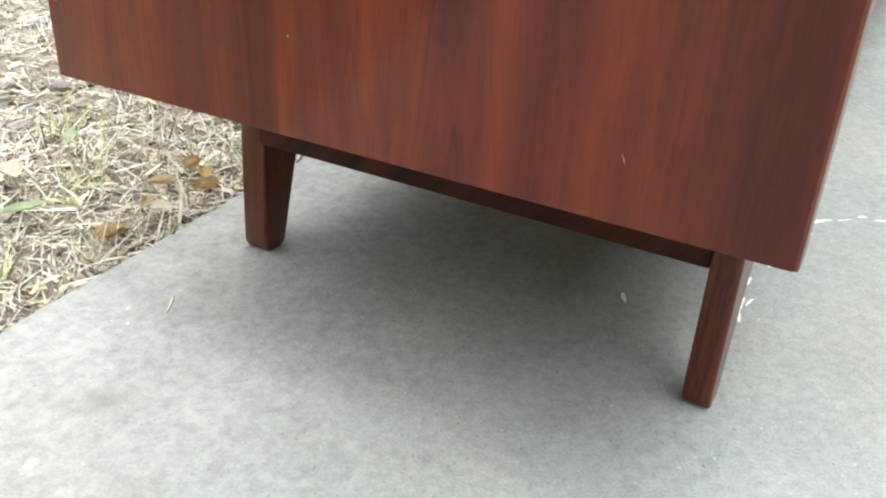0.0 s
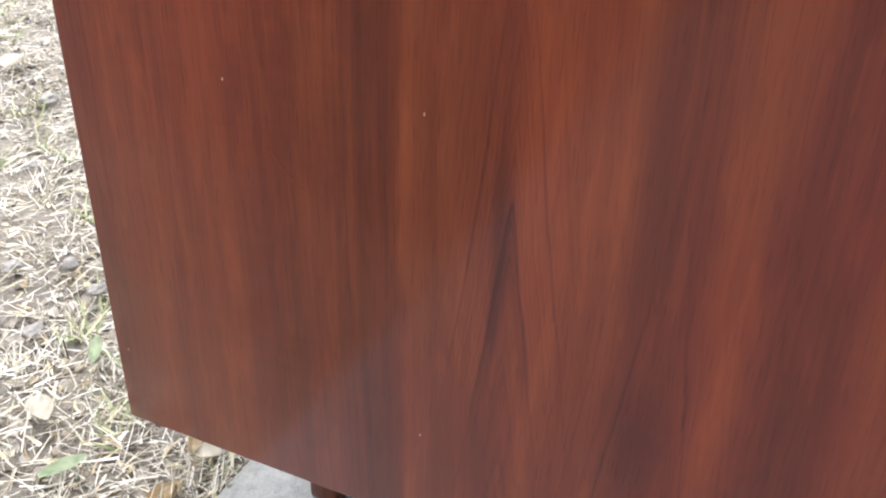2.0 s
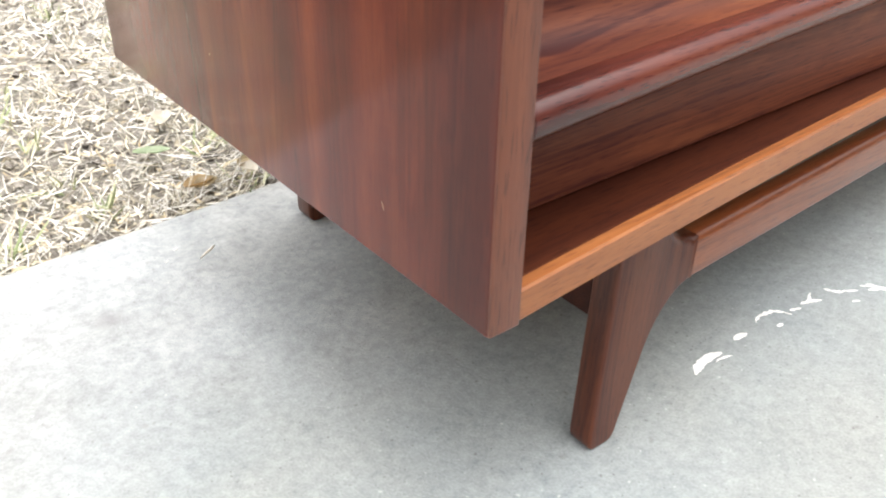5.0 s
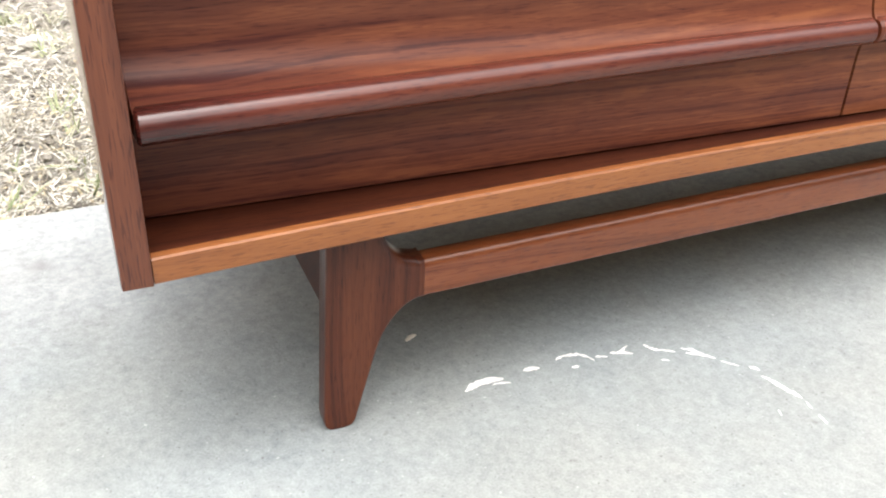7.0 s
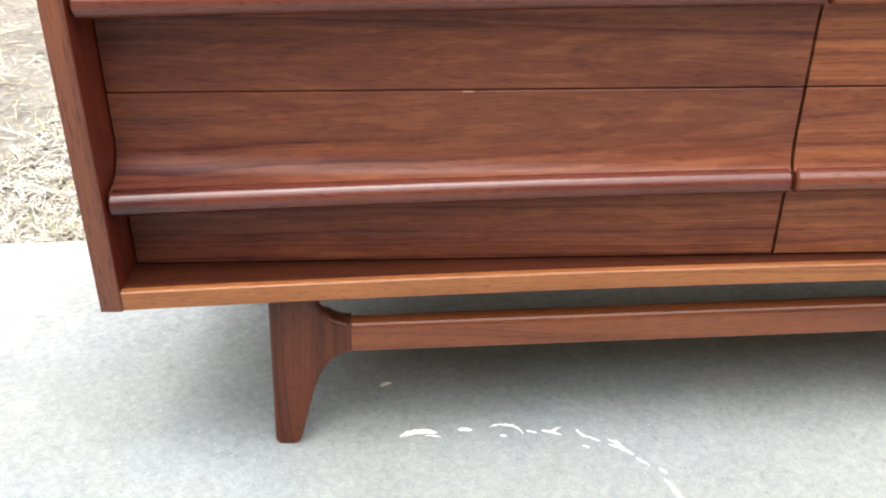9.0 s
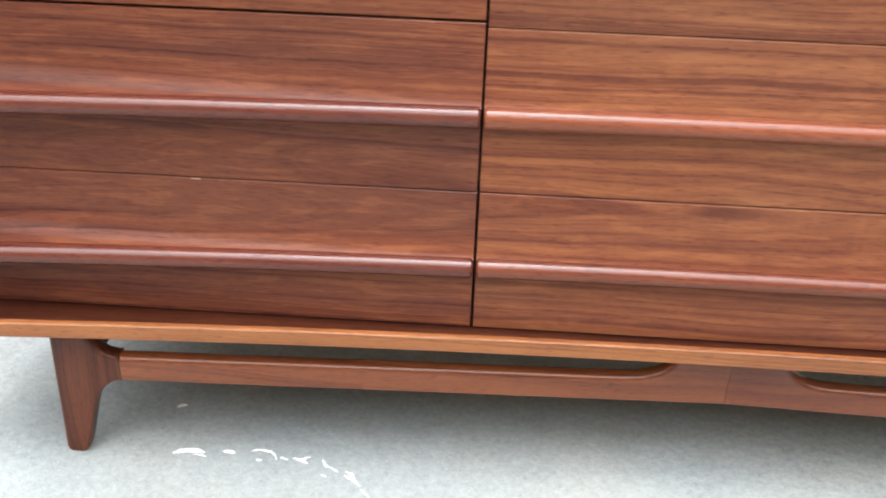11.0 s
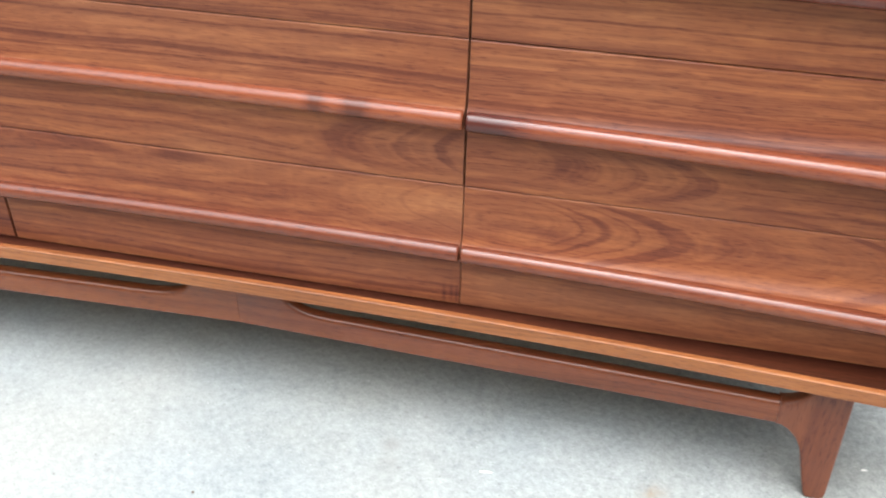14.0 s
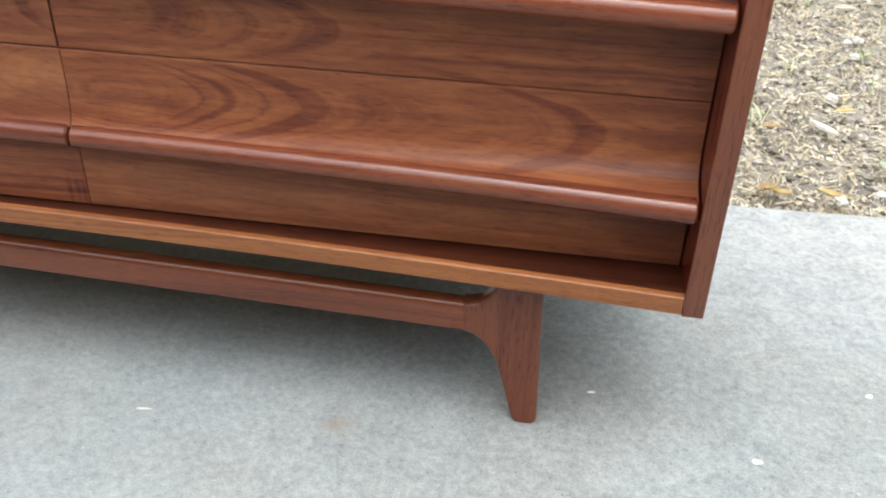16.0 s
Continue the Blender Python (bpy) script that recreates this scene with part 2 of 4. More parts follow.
# First two spots paint the corner shade beside the left side panel.
front_left = veneer("walnut_veneer_level", 0, BROWN_DULL, DULL, (-0.7, 0, 0.372), 0.045, 0.030, 0.012, [((0.44, 0.052, 0.345), 1.0, 160.0, 0.20, 0.026, 20.0, 0.15), ((0.30, 0.052, 0.40), -1.0, 150.0, 0.22, 0.024, 20.0, 0.15)], lines=125, seed=2.0,
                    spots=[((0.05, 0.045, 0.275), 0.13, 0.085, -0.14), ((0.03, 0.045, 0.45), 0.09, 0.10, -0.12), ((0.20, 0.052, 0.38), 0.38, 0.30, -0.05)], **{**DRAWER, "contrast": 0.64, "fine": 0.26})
front_mid = veneer("walnut_veneer_middle", 0, BROWN, TAN, (-0.2, 0, 0.362), 0.030, 0.022, 0.014, [((1.17, 0.052, 0.345), -1.0, 70.0, 0.12, 0.042, 24.0, 0.28), ((1.15, 0.052, 0.415), -1.0, 50.0, 0.10, 0.024, 26.0, 0.26)], lines=125, seed=4.6,
                   spots=[((1.15, 0.052, 0.35), 0.09, 0.020, 0.22), ((0.95, 0.052, 0.60), 0.5, 0.010, 0.16), ((1.200, 0.052, 0.221), 0.0022, 0.014, -0.22), ((1.209, 0.052, 0.225), 0.0018, 0.012, -0.20),
                          ((1.2155, 0.052, 0.221), 0.0018, 0.014, -0.22)], **DRAWER)
# Last two spots put the shade beside the right side panel into the colour.
front_right = veneer("walnut_veneer_right", 0, BROWN, TAN, (2.9, 0, 0.335), 0.030, 0.018, 0.014, [((1.40, 0.052, 0.335), 1.0, 70.0, 0.10, 0.040, 38.0, 0.29), ((1.62, 0.052, 0.335), 1.0, 60.0, 0.12, 0.040, 26.0, 0.26), ((1.40, 0.052, 0.412), 1.0, 70.0, 0.10, 0.026, 34.0, 0.28)], lines=125, seed=7.1,
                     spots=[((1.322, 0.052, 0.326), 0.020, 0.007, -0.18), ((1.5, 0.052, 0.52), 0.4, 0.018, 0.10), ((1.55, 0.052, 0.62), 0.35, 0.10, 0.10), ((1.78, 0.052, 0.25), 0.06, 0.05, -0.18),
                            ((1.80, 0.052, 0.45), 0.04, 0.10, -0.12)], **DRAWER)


def pull_wood(name, a, b, c, spots=()):
    return wood(name, 0, (a, b, c), lines=80, rough=0.34, contrast=0.6, coat=1.0, gloss=0.0, spots=spots, coat_rough=0.25, coat_ior=1.52)


pull_red = pull_wood("walnut_pull_red", (0.0617, 0.0146, 0.0084), (0.1455, 0.0366, 0.0168), (0.2381, 0.0741, 0.03))
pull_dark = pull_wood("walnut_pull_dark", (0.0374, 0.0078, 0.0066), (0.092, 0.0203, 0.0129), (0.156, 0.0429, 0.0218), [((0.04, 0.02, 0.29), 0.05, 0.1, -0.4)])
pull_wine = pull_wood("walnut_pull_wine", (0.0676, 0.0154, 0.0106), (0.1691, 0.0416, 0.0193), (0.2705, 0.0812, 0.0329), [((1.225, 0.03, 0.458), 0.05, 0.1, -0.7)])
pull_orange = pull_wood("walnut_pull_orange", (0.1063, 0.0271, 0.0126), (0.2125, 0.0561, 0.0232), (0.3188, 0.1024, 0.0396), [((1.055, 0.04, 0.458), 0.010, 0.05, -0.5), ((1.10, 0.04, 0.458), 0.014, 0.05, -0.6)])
pull_golden = pull_wood("walnut_pull_golden", (0.1739, 0.0561, 0.0242), (0.2801, 0.0985, 0.0405), (0.3767, 0.1594, 0.0695))
edge_wood = wood("walnut_light_edge", 0, ORANGE, lines=220, rough=0.42, contrast=0.7, fine=0.42, across=(0, 1, 1))
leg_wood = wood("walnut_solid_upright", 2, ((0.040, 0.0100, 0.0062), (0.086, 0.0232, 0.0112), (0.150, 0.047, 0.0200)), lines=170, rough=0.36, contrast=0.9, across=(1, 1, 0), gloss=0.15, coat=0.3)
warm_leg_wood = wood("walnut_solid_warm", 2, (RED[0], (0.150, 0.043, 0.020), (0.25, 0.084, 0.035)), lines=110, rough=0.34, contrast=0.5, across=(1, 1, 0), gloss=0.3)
rail_wood = wood("walnut_solid_level", 0, ((0.080, 0.0200, 0.0080), (0.185, 0.0490, 0.0165), (0.31, 0.096, 0.031)), lines=190, rough=0.34, contrast=0.6, fine=0.4, coat=0.85, gloss=0.1, coat_rough=0.16)
dark_rail_wood = wood("walnut_solid_dark", 0, ((0.072, 0.0178, 0.0085), (0.165, 0.0430, 0.0165), (0.28, 0.086, 0.031)), lines=190, rough=0.34, contrast=0.6, fine=0.4, coat=0.85, gloss=0.1, coat_rough=0.16)
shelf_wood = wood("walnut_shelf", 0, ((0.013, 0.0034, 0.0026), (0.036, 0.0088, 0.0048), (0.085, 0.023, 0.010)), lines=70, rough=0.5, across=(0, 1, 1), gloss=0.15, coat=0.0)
bounce_wood = wood("bounce_plywood", 0, ((0.20, 0.125, 0.07), (0.30, 0.19, 0.105), (0.42, 0.29, 0.17)), lines=60, rough=0.8, contrast=0.5, coat=0.0)
panel_edge_wood = wood("walnut_panel_edge", 2, ((0.060, 0.0160, 0.0090), (0.150, 0.0450, 0.0215), (0.25, 0.083, 0.037)), lines=90, rough=0.38, contrast=0.5, across=(1, 1, 0))


def make_concrete():
    g = Graph("concrete")
    big = g.noise(2.3, None, 4.0, 0.6, 0.4)
    patch = g.noise(7.0, g.vec("ADD", g.xyz, (3.0, 5.0, 0.0)), 3.0, 0.55, 0.8)
    mid = g.noise(30.0, None, 5.0, 0.68, 0.6)
    fine = g.noise(110.0, None, 4.0, 0.72)
    grit = g.noise(460.0, None, 2.0, 0.7)
    turned = g.add("ShaderNodeVectorRotate", rotation_type="Z_AXIS")       # broom strokes, across the slab at a slant
    turned.inputs["Angle"].default_value = 0.9
    g.put(turned.inputs["Vector"], g.xyz)
    brush = g.noise((28.0, 170.0, 30.0), turned.outputs[0], 3.0, 0.62, 0.7)
    tone = g.math("MULTIPLY_ADD", big, 0.24, 0.21)
    rougher = g.add("ShaderNodeMapRange")           # the trowelled side is smoother than the brushed side
    g.put(rougher.inputs["Value"], g.vec("DOT_PRODUCT", g.xyz, (1.0, 0.0, 0.0)))
    for k, v in (("From Min", 0.7), ("From Max", 1.7), ("To Min", 0.8), ("To Max", 1.25)):
        rougher.inputs[k].default_value = v
    for n, k in ((patch, 0.18), (mid, 0.26), (fine, 0.56), (grit, 0.46), (brush, 0.14)):
        tone = g.math("MULTIPLY_ADD", centred(g, n, k), rougher.outputs[0], tone)
    color = g.ramp(tone, [(0.06, (0.150, 0.166, 0.172)), (0.34, (0.290, 0.313, 0.313)), (0.62, (0.420, 0.446, 0.440))])
    cool = g.noise(3.1, g.vec("ADD", g.xyz, (4.0, 1.0, 0.0)), 3.0, 0.6)
    color = g.mix(1.0, color, g.ramp(cool, [(0.36, (0.965, 0.995, 1.01)), (0.62, (1.015, 1.0, 0.965))]), "MULTIPLY")
    pits = g.ramp(g.noise(240.0, g.vec("ADD", g.xyz, (2.0, 0.0, 0.0)), 1.0, 0.4), [(0.70, 0.0), (0.76, 1.0)])
    color = g.mix(g.math("MULTIPLY", pits, 0.55), color, (0.12, 0.122, 0.120))
    specks = g.ramp(g.noise(190.0, g.vec("ADD", g.xyz, (0.0, 9.0, 0.0)), 1.0, 0.5), [(0.73, 0.0), (0.79, 1.0)])
    color = g.mix(g.math("MULTIPLY", specks, 0.35), color, (0.62, 0.63, 0.61))
    spots = g.ramp(g.noise(70.0, None, 1.0, 0.4), [(0.72, 0.0), (0.80, 1.0)])
    color = g.mix(g.math("MULTIPLY", spots, 0.4), color, (0.16, 0.158, 0.150))
    pale = g.ramp(g.noise(27.0, g.vec("ADD", g.xyz, (7.3, 2.1, 0.0)), 3.0, 0.7), [(0.66, 0.0), (0.78, 1.0)])
    color = g.mix(g.math("MULTIPLY", pale, 0.22), color, (0.56, 0.57, 0.555))
    edge = g.math("MULTIPLY_ADD", g.noise(5.0, g.vec("ADD", g.xyz, (1.0, 8.0, 0.0)), 4.0, 0.6), 0.35, g.vec("DOT_PRODUCT", g.xyz, (0.0, 1.0, 0.0)))
    edge_light = g.ramp(edge, [(0.32, 0.0), (0.66, 1.0)])     # stronger sky light near the yard, put into the colour as a paler slab
    color = g.mix(g.math("MULTIPLY", edge_light, 0.36), color, g.ramp(g.math("MULTIPLY_ADD", fine, 0.45, g.math("MULTIPLY", mid, 0.55)), [(0.36, (0.34, 0.345, 0.34)), (0.64, (0.68, 0.685, 0.67))]))
    for place, size, amount, stain in (((1.483, 0.0, 0.0), 0.016, 0.5, (0.26, 0.215, 0.165)), ((1.144, 0.003, 0.0), 0.012, 0.35, (0.20, 0.195, 0.18)), ((1.150, -0.03, 0.0), 0.012, 0.3, (0.20, 0.195, 0.18)),
                                       ((1.692, 0.172, 0.0), 0.03, 0.35, (0.15, 0.15, 0.145)), ((-0.07, 0.385, 0.0), 0.014, 0.35, (0.17, 0.17, 0.168))):
        q = g.vec("MULTIPLY", g.vec("SUBTRACT", g.xyz, place), (1 / size, 1 / size, 1 / size))
        near = g.math("EXPONENT", g.math("MULTIPLY", g.vec("DOT_PRODUCT", q, q), -1.0))
        color = g.mix(g.math("MULTIPLY", g.math("MULTIPLY", near, amount * 2), g.ramp(mid, [(0.35, 0.1), (0.65, 1.0)])), color, stain)
    g.bump(g.math("MULTIPLY_ADD", fine, 0.5, grit), 0.0012, 0.6)
    return g.done(color, 0.9, 0.25)


def make_soil():
    g = Graph("soil")
    tone = g.math("MULTIPLY_ADD", g.noise(60.0, None, 5.0, 0.7), 0.6, g.math("MULTIPLY", g.noise(6.0), 0.4))
    color = g.ramp(tone, [(0.30, (0.13, 0.119, 0.103)), (0.5, (0.26, 0.242, 0.210)), (0.70, (0.44, 0.415, 0.360))])
    g.bump(g.noise(180.0, None, 4.0, 0.7), 0.006)
    return g.done(color, 0.95, 0.2)


def make_litter(name, stops, rough=0.75):
    """Each loose piece takes a colour of its own."""
    g = Graph(name)
    island = g.add("ShaderNodeNewGeometry").outputs["Random Per Island"]
    grain = g.noise(240.0, None, 2.0, 0.6)
    color = g.mix(0.35, g.ramp(island, stops), g.ramp(grain, [(0.3, 0.25), (0.7, 0.95)]), "OVERLAY")
    return g.done(color, rough, 0.3)


def make_plain(name, a, b, scale=180.0, rough=0.7):
    g = Graph(name)
    g.bump(g.noise(scale * 1.5), 0.001, 0.5)
    return g.done(g.ramp(g.noise(scale, None, 4.0, 0.65), [(0.3, a), (0.7, b)]), rough, 0.3)


concrete, soil = make_concrete(), make_soil()
straw = make_litter("straw", [(0.0, (0.184, 0.161, 0.124)), (0.25, (0.396, 0.363, 0.29)), (0.55, (0.607, 0.58, 0.483)), (0.85, (0.708, 0.695, 0.635)), (1.0, (0.791, 0.791, 0.754))])
dull_straw = make_litter("dull_straw", [(0.0, (0.226, 0.188, 0.132)), (0.3, (0.395, 0.338, 0.226)), (0.65, (0.564, 0.489, 0.329)), (0.9, (0.602, 0.545, 0.414)), (1.0, (0.752, 0.714, 0.583))])
flakes = make_litter("leaf_flakes", [(0.0, (0.338, 0.273, 0.169)), (0.3, (0.564, 0.479, 0.32)), (0.7, (0.714, 0.649, 0.47)), (1.0, (0.808, 0.771, 0.658))])
green_grass = make_litter("green_grass", [(0.0, (0.20, 0.25, 0.12)), (0.6, (0.42, 0.46, 0.27)), (1.0, (0.62, 0.62, 0.43))])
chips = make_litter("chips", [(0.0, (0.16, 0.138, 0.11)), (0.35, (0.30, 0.262, 0.20)), (0.7, (0.48, 0.42, 0.31)), (0.92, (0.56, 0.46, 0.30)), (1.0, (0.78, 0.74, 0.64))])
clods = make_litter("clods", [(0.0, (0.11, 0.100, 0.088)), (0.5, (0.24, 0.220, 0.188)), (1.0, (0.46, 0.430, 0.380))], 0.95)
stucco = make_plain("stucco", (0.24, 0.215, 0.18), (0.32, 0.29, 0.25), 60, 0.95)
thin_paint = make_plain("worn_white_paint", (0.48, 0.49, 0.48), (0.74, 0.745, 0.73))
white_paint = make_plain("chalky_white_paint", (0.66, 0.66, 0.63), (0.86, 0.86, 0.84))
stone = make_plain("pale_stone", (0.40, 0.38, 0.34), (0.70, 0.675, 0.62), 140)
grey_stone = make_plain("grey_stone", (0.20, 0.195, 0.19), (0.38, 0.37, 0.35), 120)
leaf_tan = make_plain("dry_leaf_tan", (0.46, 0.38, 0.24), (0.66, 0.57, 0.40), 90)
leaf_green = make_plain("grey_green_leaf", (0.36, 0.46, 0.29), (0.56, 0.63, 0.46), 70)
leaf_yellow = make_plain("yellow_leaf", (0.58, 0.45, 0.20), (0.78, 0.66, 0.38), 80)
leaf_pale = make_plain("dry_leaf_pale", (0.62, 0.57, 0.47), (0.80, 0.77, 0.69), 90)
leaf_orange = make_plain("dry_leaf_orange", (0.46, 0.33, 0.18), (0.64, 0.50, 0.30), 90)
brown_bit = make_plain("brown_bit", (0.07, 0.055, 0.045), (0.14, 0.11, 0.09))
scratch_mat = make_plain("bare_wood", (0.28, 0.15, 0.10), (0.40, 0.24, 0.17))
faint_scratch_mat = make_plain("rubbed_veneer", (0.13, 0.030, 0.018), (0.17, 0.045, 0.026))


# ---- mesh helpers ----
def finish(name, bm, material, parent=None, label="", sharp=40):
    bmesh.ops.recalc_face_normals(bm, faces=bm.faces)
    me = bpy.data.meshes.new(name)
    bm.to_mesh(me)
    bm.free()
    me.materials.append(material)
    for f in me.polygons:
        f.use_smooth = True
    me.set_sharp_from_angle(angle=radians(sharp))
    ob = new(name, me)
    ob.parent = parent
    if label:
        ob["label"] = label
    return ob


def part(name, bm, material, parent, label=""):
    return finish(name, bm, material, parent, label)


def box(x0, x1, y0, y1, z0, z1, bevel=0.0015, segments=2):
    bm = bmesh.new()
    bmesh.ops.create_cube(bm, size=1.0, matrix=Matrix.LocRotScale(((x0 + x1) / 2, (y0 + y1) / 2, (z0 + z1) / 2), None, (x1 - x0, y1 - y0, z1 - z0)))
    bmesh.ops.bevel(bm, geom=bm.edges[:], offset=bevel, segments=segments, affect="EDGES", profile=0.6)
    return bm


def loft(rings):
    """A closed body through like-sized closed rings of points, capped at both ends."""
    bm = bmesh.new()
    rows = [[bm.verts.new(p) for p in ring] for ring in rings]
    n = len(rows[0])
    for a, b in zip(rows, rows[1:]):
        for k in range(n):
            bm.faces.new((a[k], a[(k + 1) % n], b[(k + 1) % n], b[k]))
    bm.faces.new(rows[0]), bm.faces.new(rows[-1])
    return bm


def arc(cx, cy, rx, ry, a0, a1, n):
    return [(cx + rx * math.cos(radians(a0 + (a1 - a0) * k / n)), cy + ry * math.sin(radians(a0 + (a1 - a0) * k / n))) for k in range(n + 1)]


def blob_points(rng, rx, ry, n, rough=0.25):
    k1, k2 = rng.uniform(0, 6.3), rng.uniform(0, 6.3)
    pts = []
    for i in range(n):
        a = 2 * math.pi * i / n
        r = 1 + rough * (0.6 * math.sin(2 * a + k1) + 0.5 * math.sin(3 * a + k2) + rng.uniform(-0.5, 0.5))
        pts.append((rx * r * math.cos(a), ry * r * math.sin(a)))
    return pts


def flake(rng, x, y, rx, ry, turn, thick=0.0012, n=14, rough=0.3, z=0.0):
    c, s = math.cos(turn), math.sin(turn)
    pts = [(x + c * u - s * v, y + s * u + c * v) for u, v in blob_points(rng, rx, ry, n, rough)]
    mid = [((px + x * 0.25) / 1.25, (py + y * 0.25) / 1.25) for px, py in pts]
    return loft([[(px, py, z - 0.002) for px, py in pts], [(px, py, z + thick * 0.4) for px, py in pts], [(px, py, z + thick) for px, py in mid]])


# ---- ground ----
def slab_edge(x):
    return 0.514 + 0.0379 * x


def build_ground():
    n = 60
    bm = bmesh.new()
    bmesh.ops.create_grid(bm, x_segments=n, y_segments=n, size=600.0)
    for v in bm.verts:
        v.co.x = math.copysign((abs(v.co.x) / 600.0) ** 4 * 600.0, v.co.x) + 1.0
        v.co.y = math.copysign((abs(v.co.y) / 600.0) ** 4 * 600.0, v.co.y) + 1.2
        v.co.z = -0.03
    tagged(finish("ground", bm, soil), "bare brown soil reaching away under dry grass", "ground", kind="structure")
    x0, x1, d, nx, ny = -0.7, 3.0, 0.014, 265, 140
    bm = bmesh.new()
    rows = []
    for j in range(ny):
        row = []
        for i in range(nx):
            x = x0 + i * d
            y = slab_edge(x) + 0.002 + j * d
            z = 0.012 * noise.noise((x * 5, y * 5, 0)) + 0.008 * noise.noise((x * 22, y * 22, 3)) + 0.006 * noise.noise((x * 60, y * 60, 5)) - 0.014
            row.append(bm.verts.new((x, y, min(z, 0.004) - (0.012 if j < 1 else 0.0))))
        rows.append(row)
    for a, b in zip(rows, rows[1:]):
        for k in range(nx - 1):
            bm.faces.new((a[k], a[k + 1], b[k + 1], b[k]))
    tagged(finish("yard", bm, soil, sharp=180), "lumpy dry soil of the yard behind the slab", "soil", kind="structure")


def build_slab():
    xs = [-4.2 + 0.25 * k for k in range(44)]
    rings = []
    rng = random.Random(4)
    for x in xs:
        e = slab_edge(x) + rng.uniform(-0.002, 0.002)
        rings.append([(x, -3.4, -0.12), (x, -3.4, 0), (x, e - 0.010, 0), (x, e - 0.003, -0.002), (x, e, -0.010), (x, e, -0.12)])
    tagged(finish("slab", loft(rings), concrete, sharp=60), "grey broom-finished concrete slab with faint stains", "concrete slab", kind="structure")


def build_sky_blocks():
    """Unseen plain walls added all round, well away from the dresser, blocking low sky."""
    for name, spans, label in (("wall_south", (-4.4, 6.6, -3.6, -3.4, -0.12, 2.7), "unseen plain beige wall added in front of the slab to block low sky light"),
                               ("wall_west", (-4.4, -4.2, -3.39, 4.99, -0.12, 2.3), "unseen plain beige wall added at the end of the yard to block low sky light"),
                               ("wall_east", (6.4, 6.6, -3.39, 4.99, -0.12, 2.3), "unseen plain beige wall added at the end of the yard to block low sky light"),
                               ("wall_north", (-4.4, 6.6, 5.0, 5.2, -0.12, 2.7), "unseen plain beige wall added behind the yard to block low sky light")):
        tagged(finish(name, box(*spans, 0.004), stucco), label, "wall", kind="structure")


build_ground()
build_slab()
build_sky_blocks()

# ---- dresser ----
W, D, FOOT, T = 1.83, 0.464, 0.188, 0.020
dresser = tagged(new("dresser"), "long reddish walnut dresser with nine sculpted drawers on tapered legs", "dresser")


def bow(x, depth=0.033):
    """How far the front edge is drawn in between the two sides."""
    u = (x - W / 2) / (W / 2 - T)
    return depth * max(0.0, 1 - u * u)


TOP = 0.737
part("side_panel", box(0, T, 0, D, FOOT, TOP), side_wood, dresser, "reddish walnut veneer side with upright grain")
part("side_panel", box(W - T, W, 0, D, FOOT, TOP), side_wood, dresser)
part("edge_strip", box(0.0004, T - 0.0004, -0.0015, 0.004, FOOT + 0.0004, TOP, 0.001), panel_edge_wood, dresser)
part("edge_strip", box(W - T + 0.0004, W - 0.0004, -0.0015, 0.004, FOOT + 0.0004, TOP, 0.001), panel_edge_wood, dresser)


def bowed_board(z0, z1, back, lip):
    """A level board between the sides whose front edge is bowed in."""
    rings = []
    for k in range(49):
        x = T + (W - 2 * T) * k / 48
        y = bow(x) + lip
        r = 0.0012
        rings.append([(x, back(x), z0), (x, back(x), z1), (x, y + r, z1), (x, y, z1 - r), (x, y, z0 + r), (x, y + r, z0)])
    return loft(rings)


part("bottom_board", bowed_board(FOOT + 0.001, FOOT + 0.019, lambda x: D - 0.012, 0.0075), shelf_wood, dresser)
part("front_strip", bowed_board(FOOT + 0.0005, FOOT + 0.0195, lambda x: bow(x) + 0.0078, 0.0), edge_wood, dresser, "paler orange-brown front edging")
# Unseen pale sheet added below the board; it bounces warm light onto the slab.
part("underside", box(T + 0.002, W - T - 0.002, 0.062, D - 0.014, FOOT - 0.0035, FOOT + 0.0005, 0.0005), bounce_wood, dresser, "unseen pale plywood underside added to bounce light onto the slab")
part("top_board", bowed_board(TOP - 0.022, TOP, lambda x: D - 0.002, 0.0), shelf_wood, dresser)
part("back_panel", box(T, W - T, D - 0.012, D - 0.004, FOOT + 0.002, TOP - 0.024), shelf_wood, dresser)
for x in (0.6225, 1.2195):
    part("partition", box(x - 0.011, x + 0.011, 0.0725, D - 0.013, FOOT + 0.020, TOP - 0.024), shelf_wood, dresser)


def pull_front(x):
    return 0.0015 + bow(x, 0.0357)


def section(x, z0, z1, dy, drop):
    """The outline of a drawer front: flat below, a ledge for the pull, and a cove that sweeps back above it."""
    f, y = 0.052 + dy, pull_front(x) + dy
    cove, p = y + 0.010, z0 - drop
    pts = [(f + 0.020, z0), (f + 0.001, z0), (f, z0 + 0.001), (f, p + 0.062), (f - 0.001, p + 0.068), (min(f - 0.002, y + 0.022), p + 0.0735), (y + 0.013, p + 0.0745), (y + 0.012, p + 0.0915)]
    for k in range(11):
        turn = radians(90 * k / 10)
        pts.append((cove + (f - cove) * math.sin(turn), p + 0.0922 + 0.034 * (1 - math.cos(turn)) + (0.0008 if k else 0.0)))
    return pts + [(f, z1 - 0.001), (f + 0.001, z1), (f + 0.020, z1)]


def lip(x, z0, dy):
    y, r = pull_front(x) + dy, 0.0112
    return arc(y + r, z0 + 0.0832, r, r, 80, 280, 14) + [(0.058 + dy, z0 + 0.0725), (0.058 + dy, z0 + 0.090)]


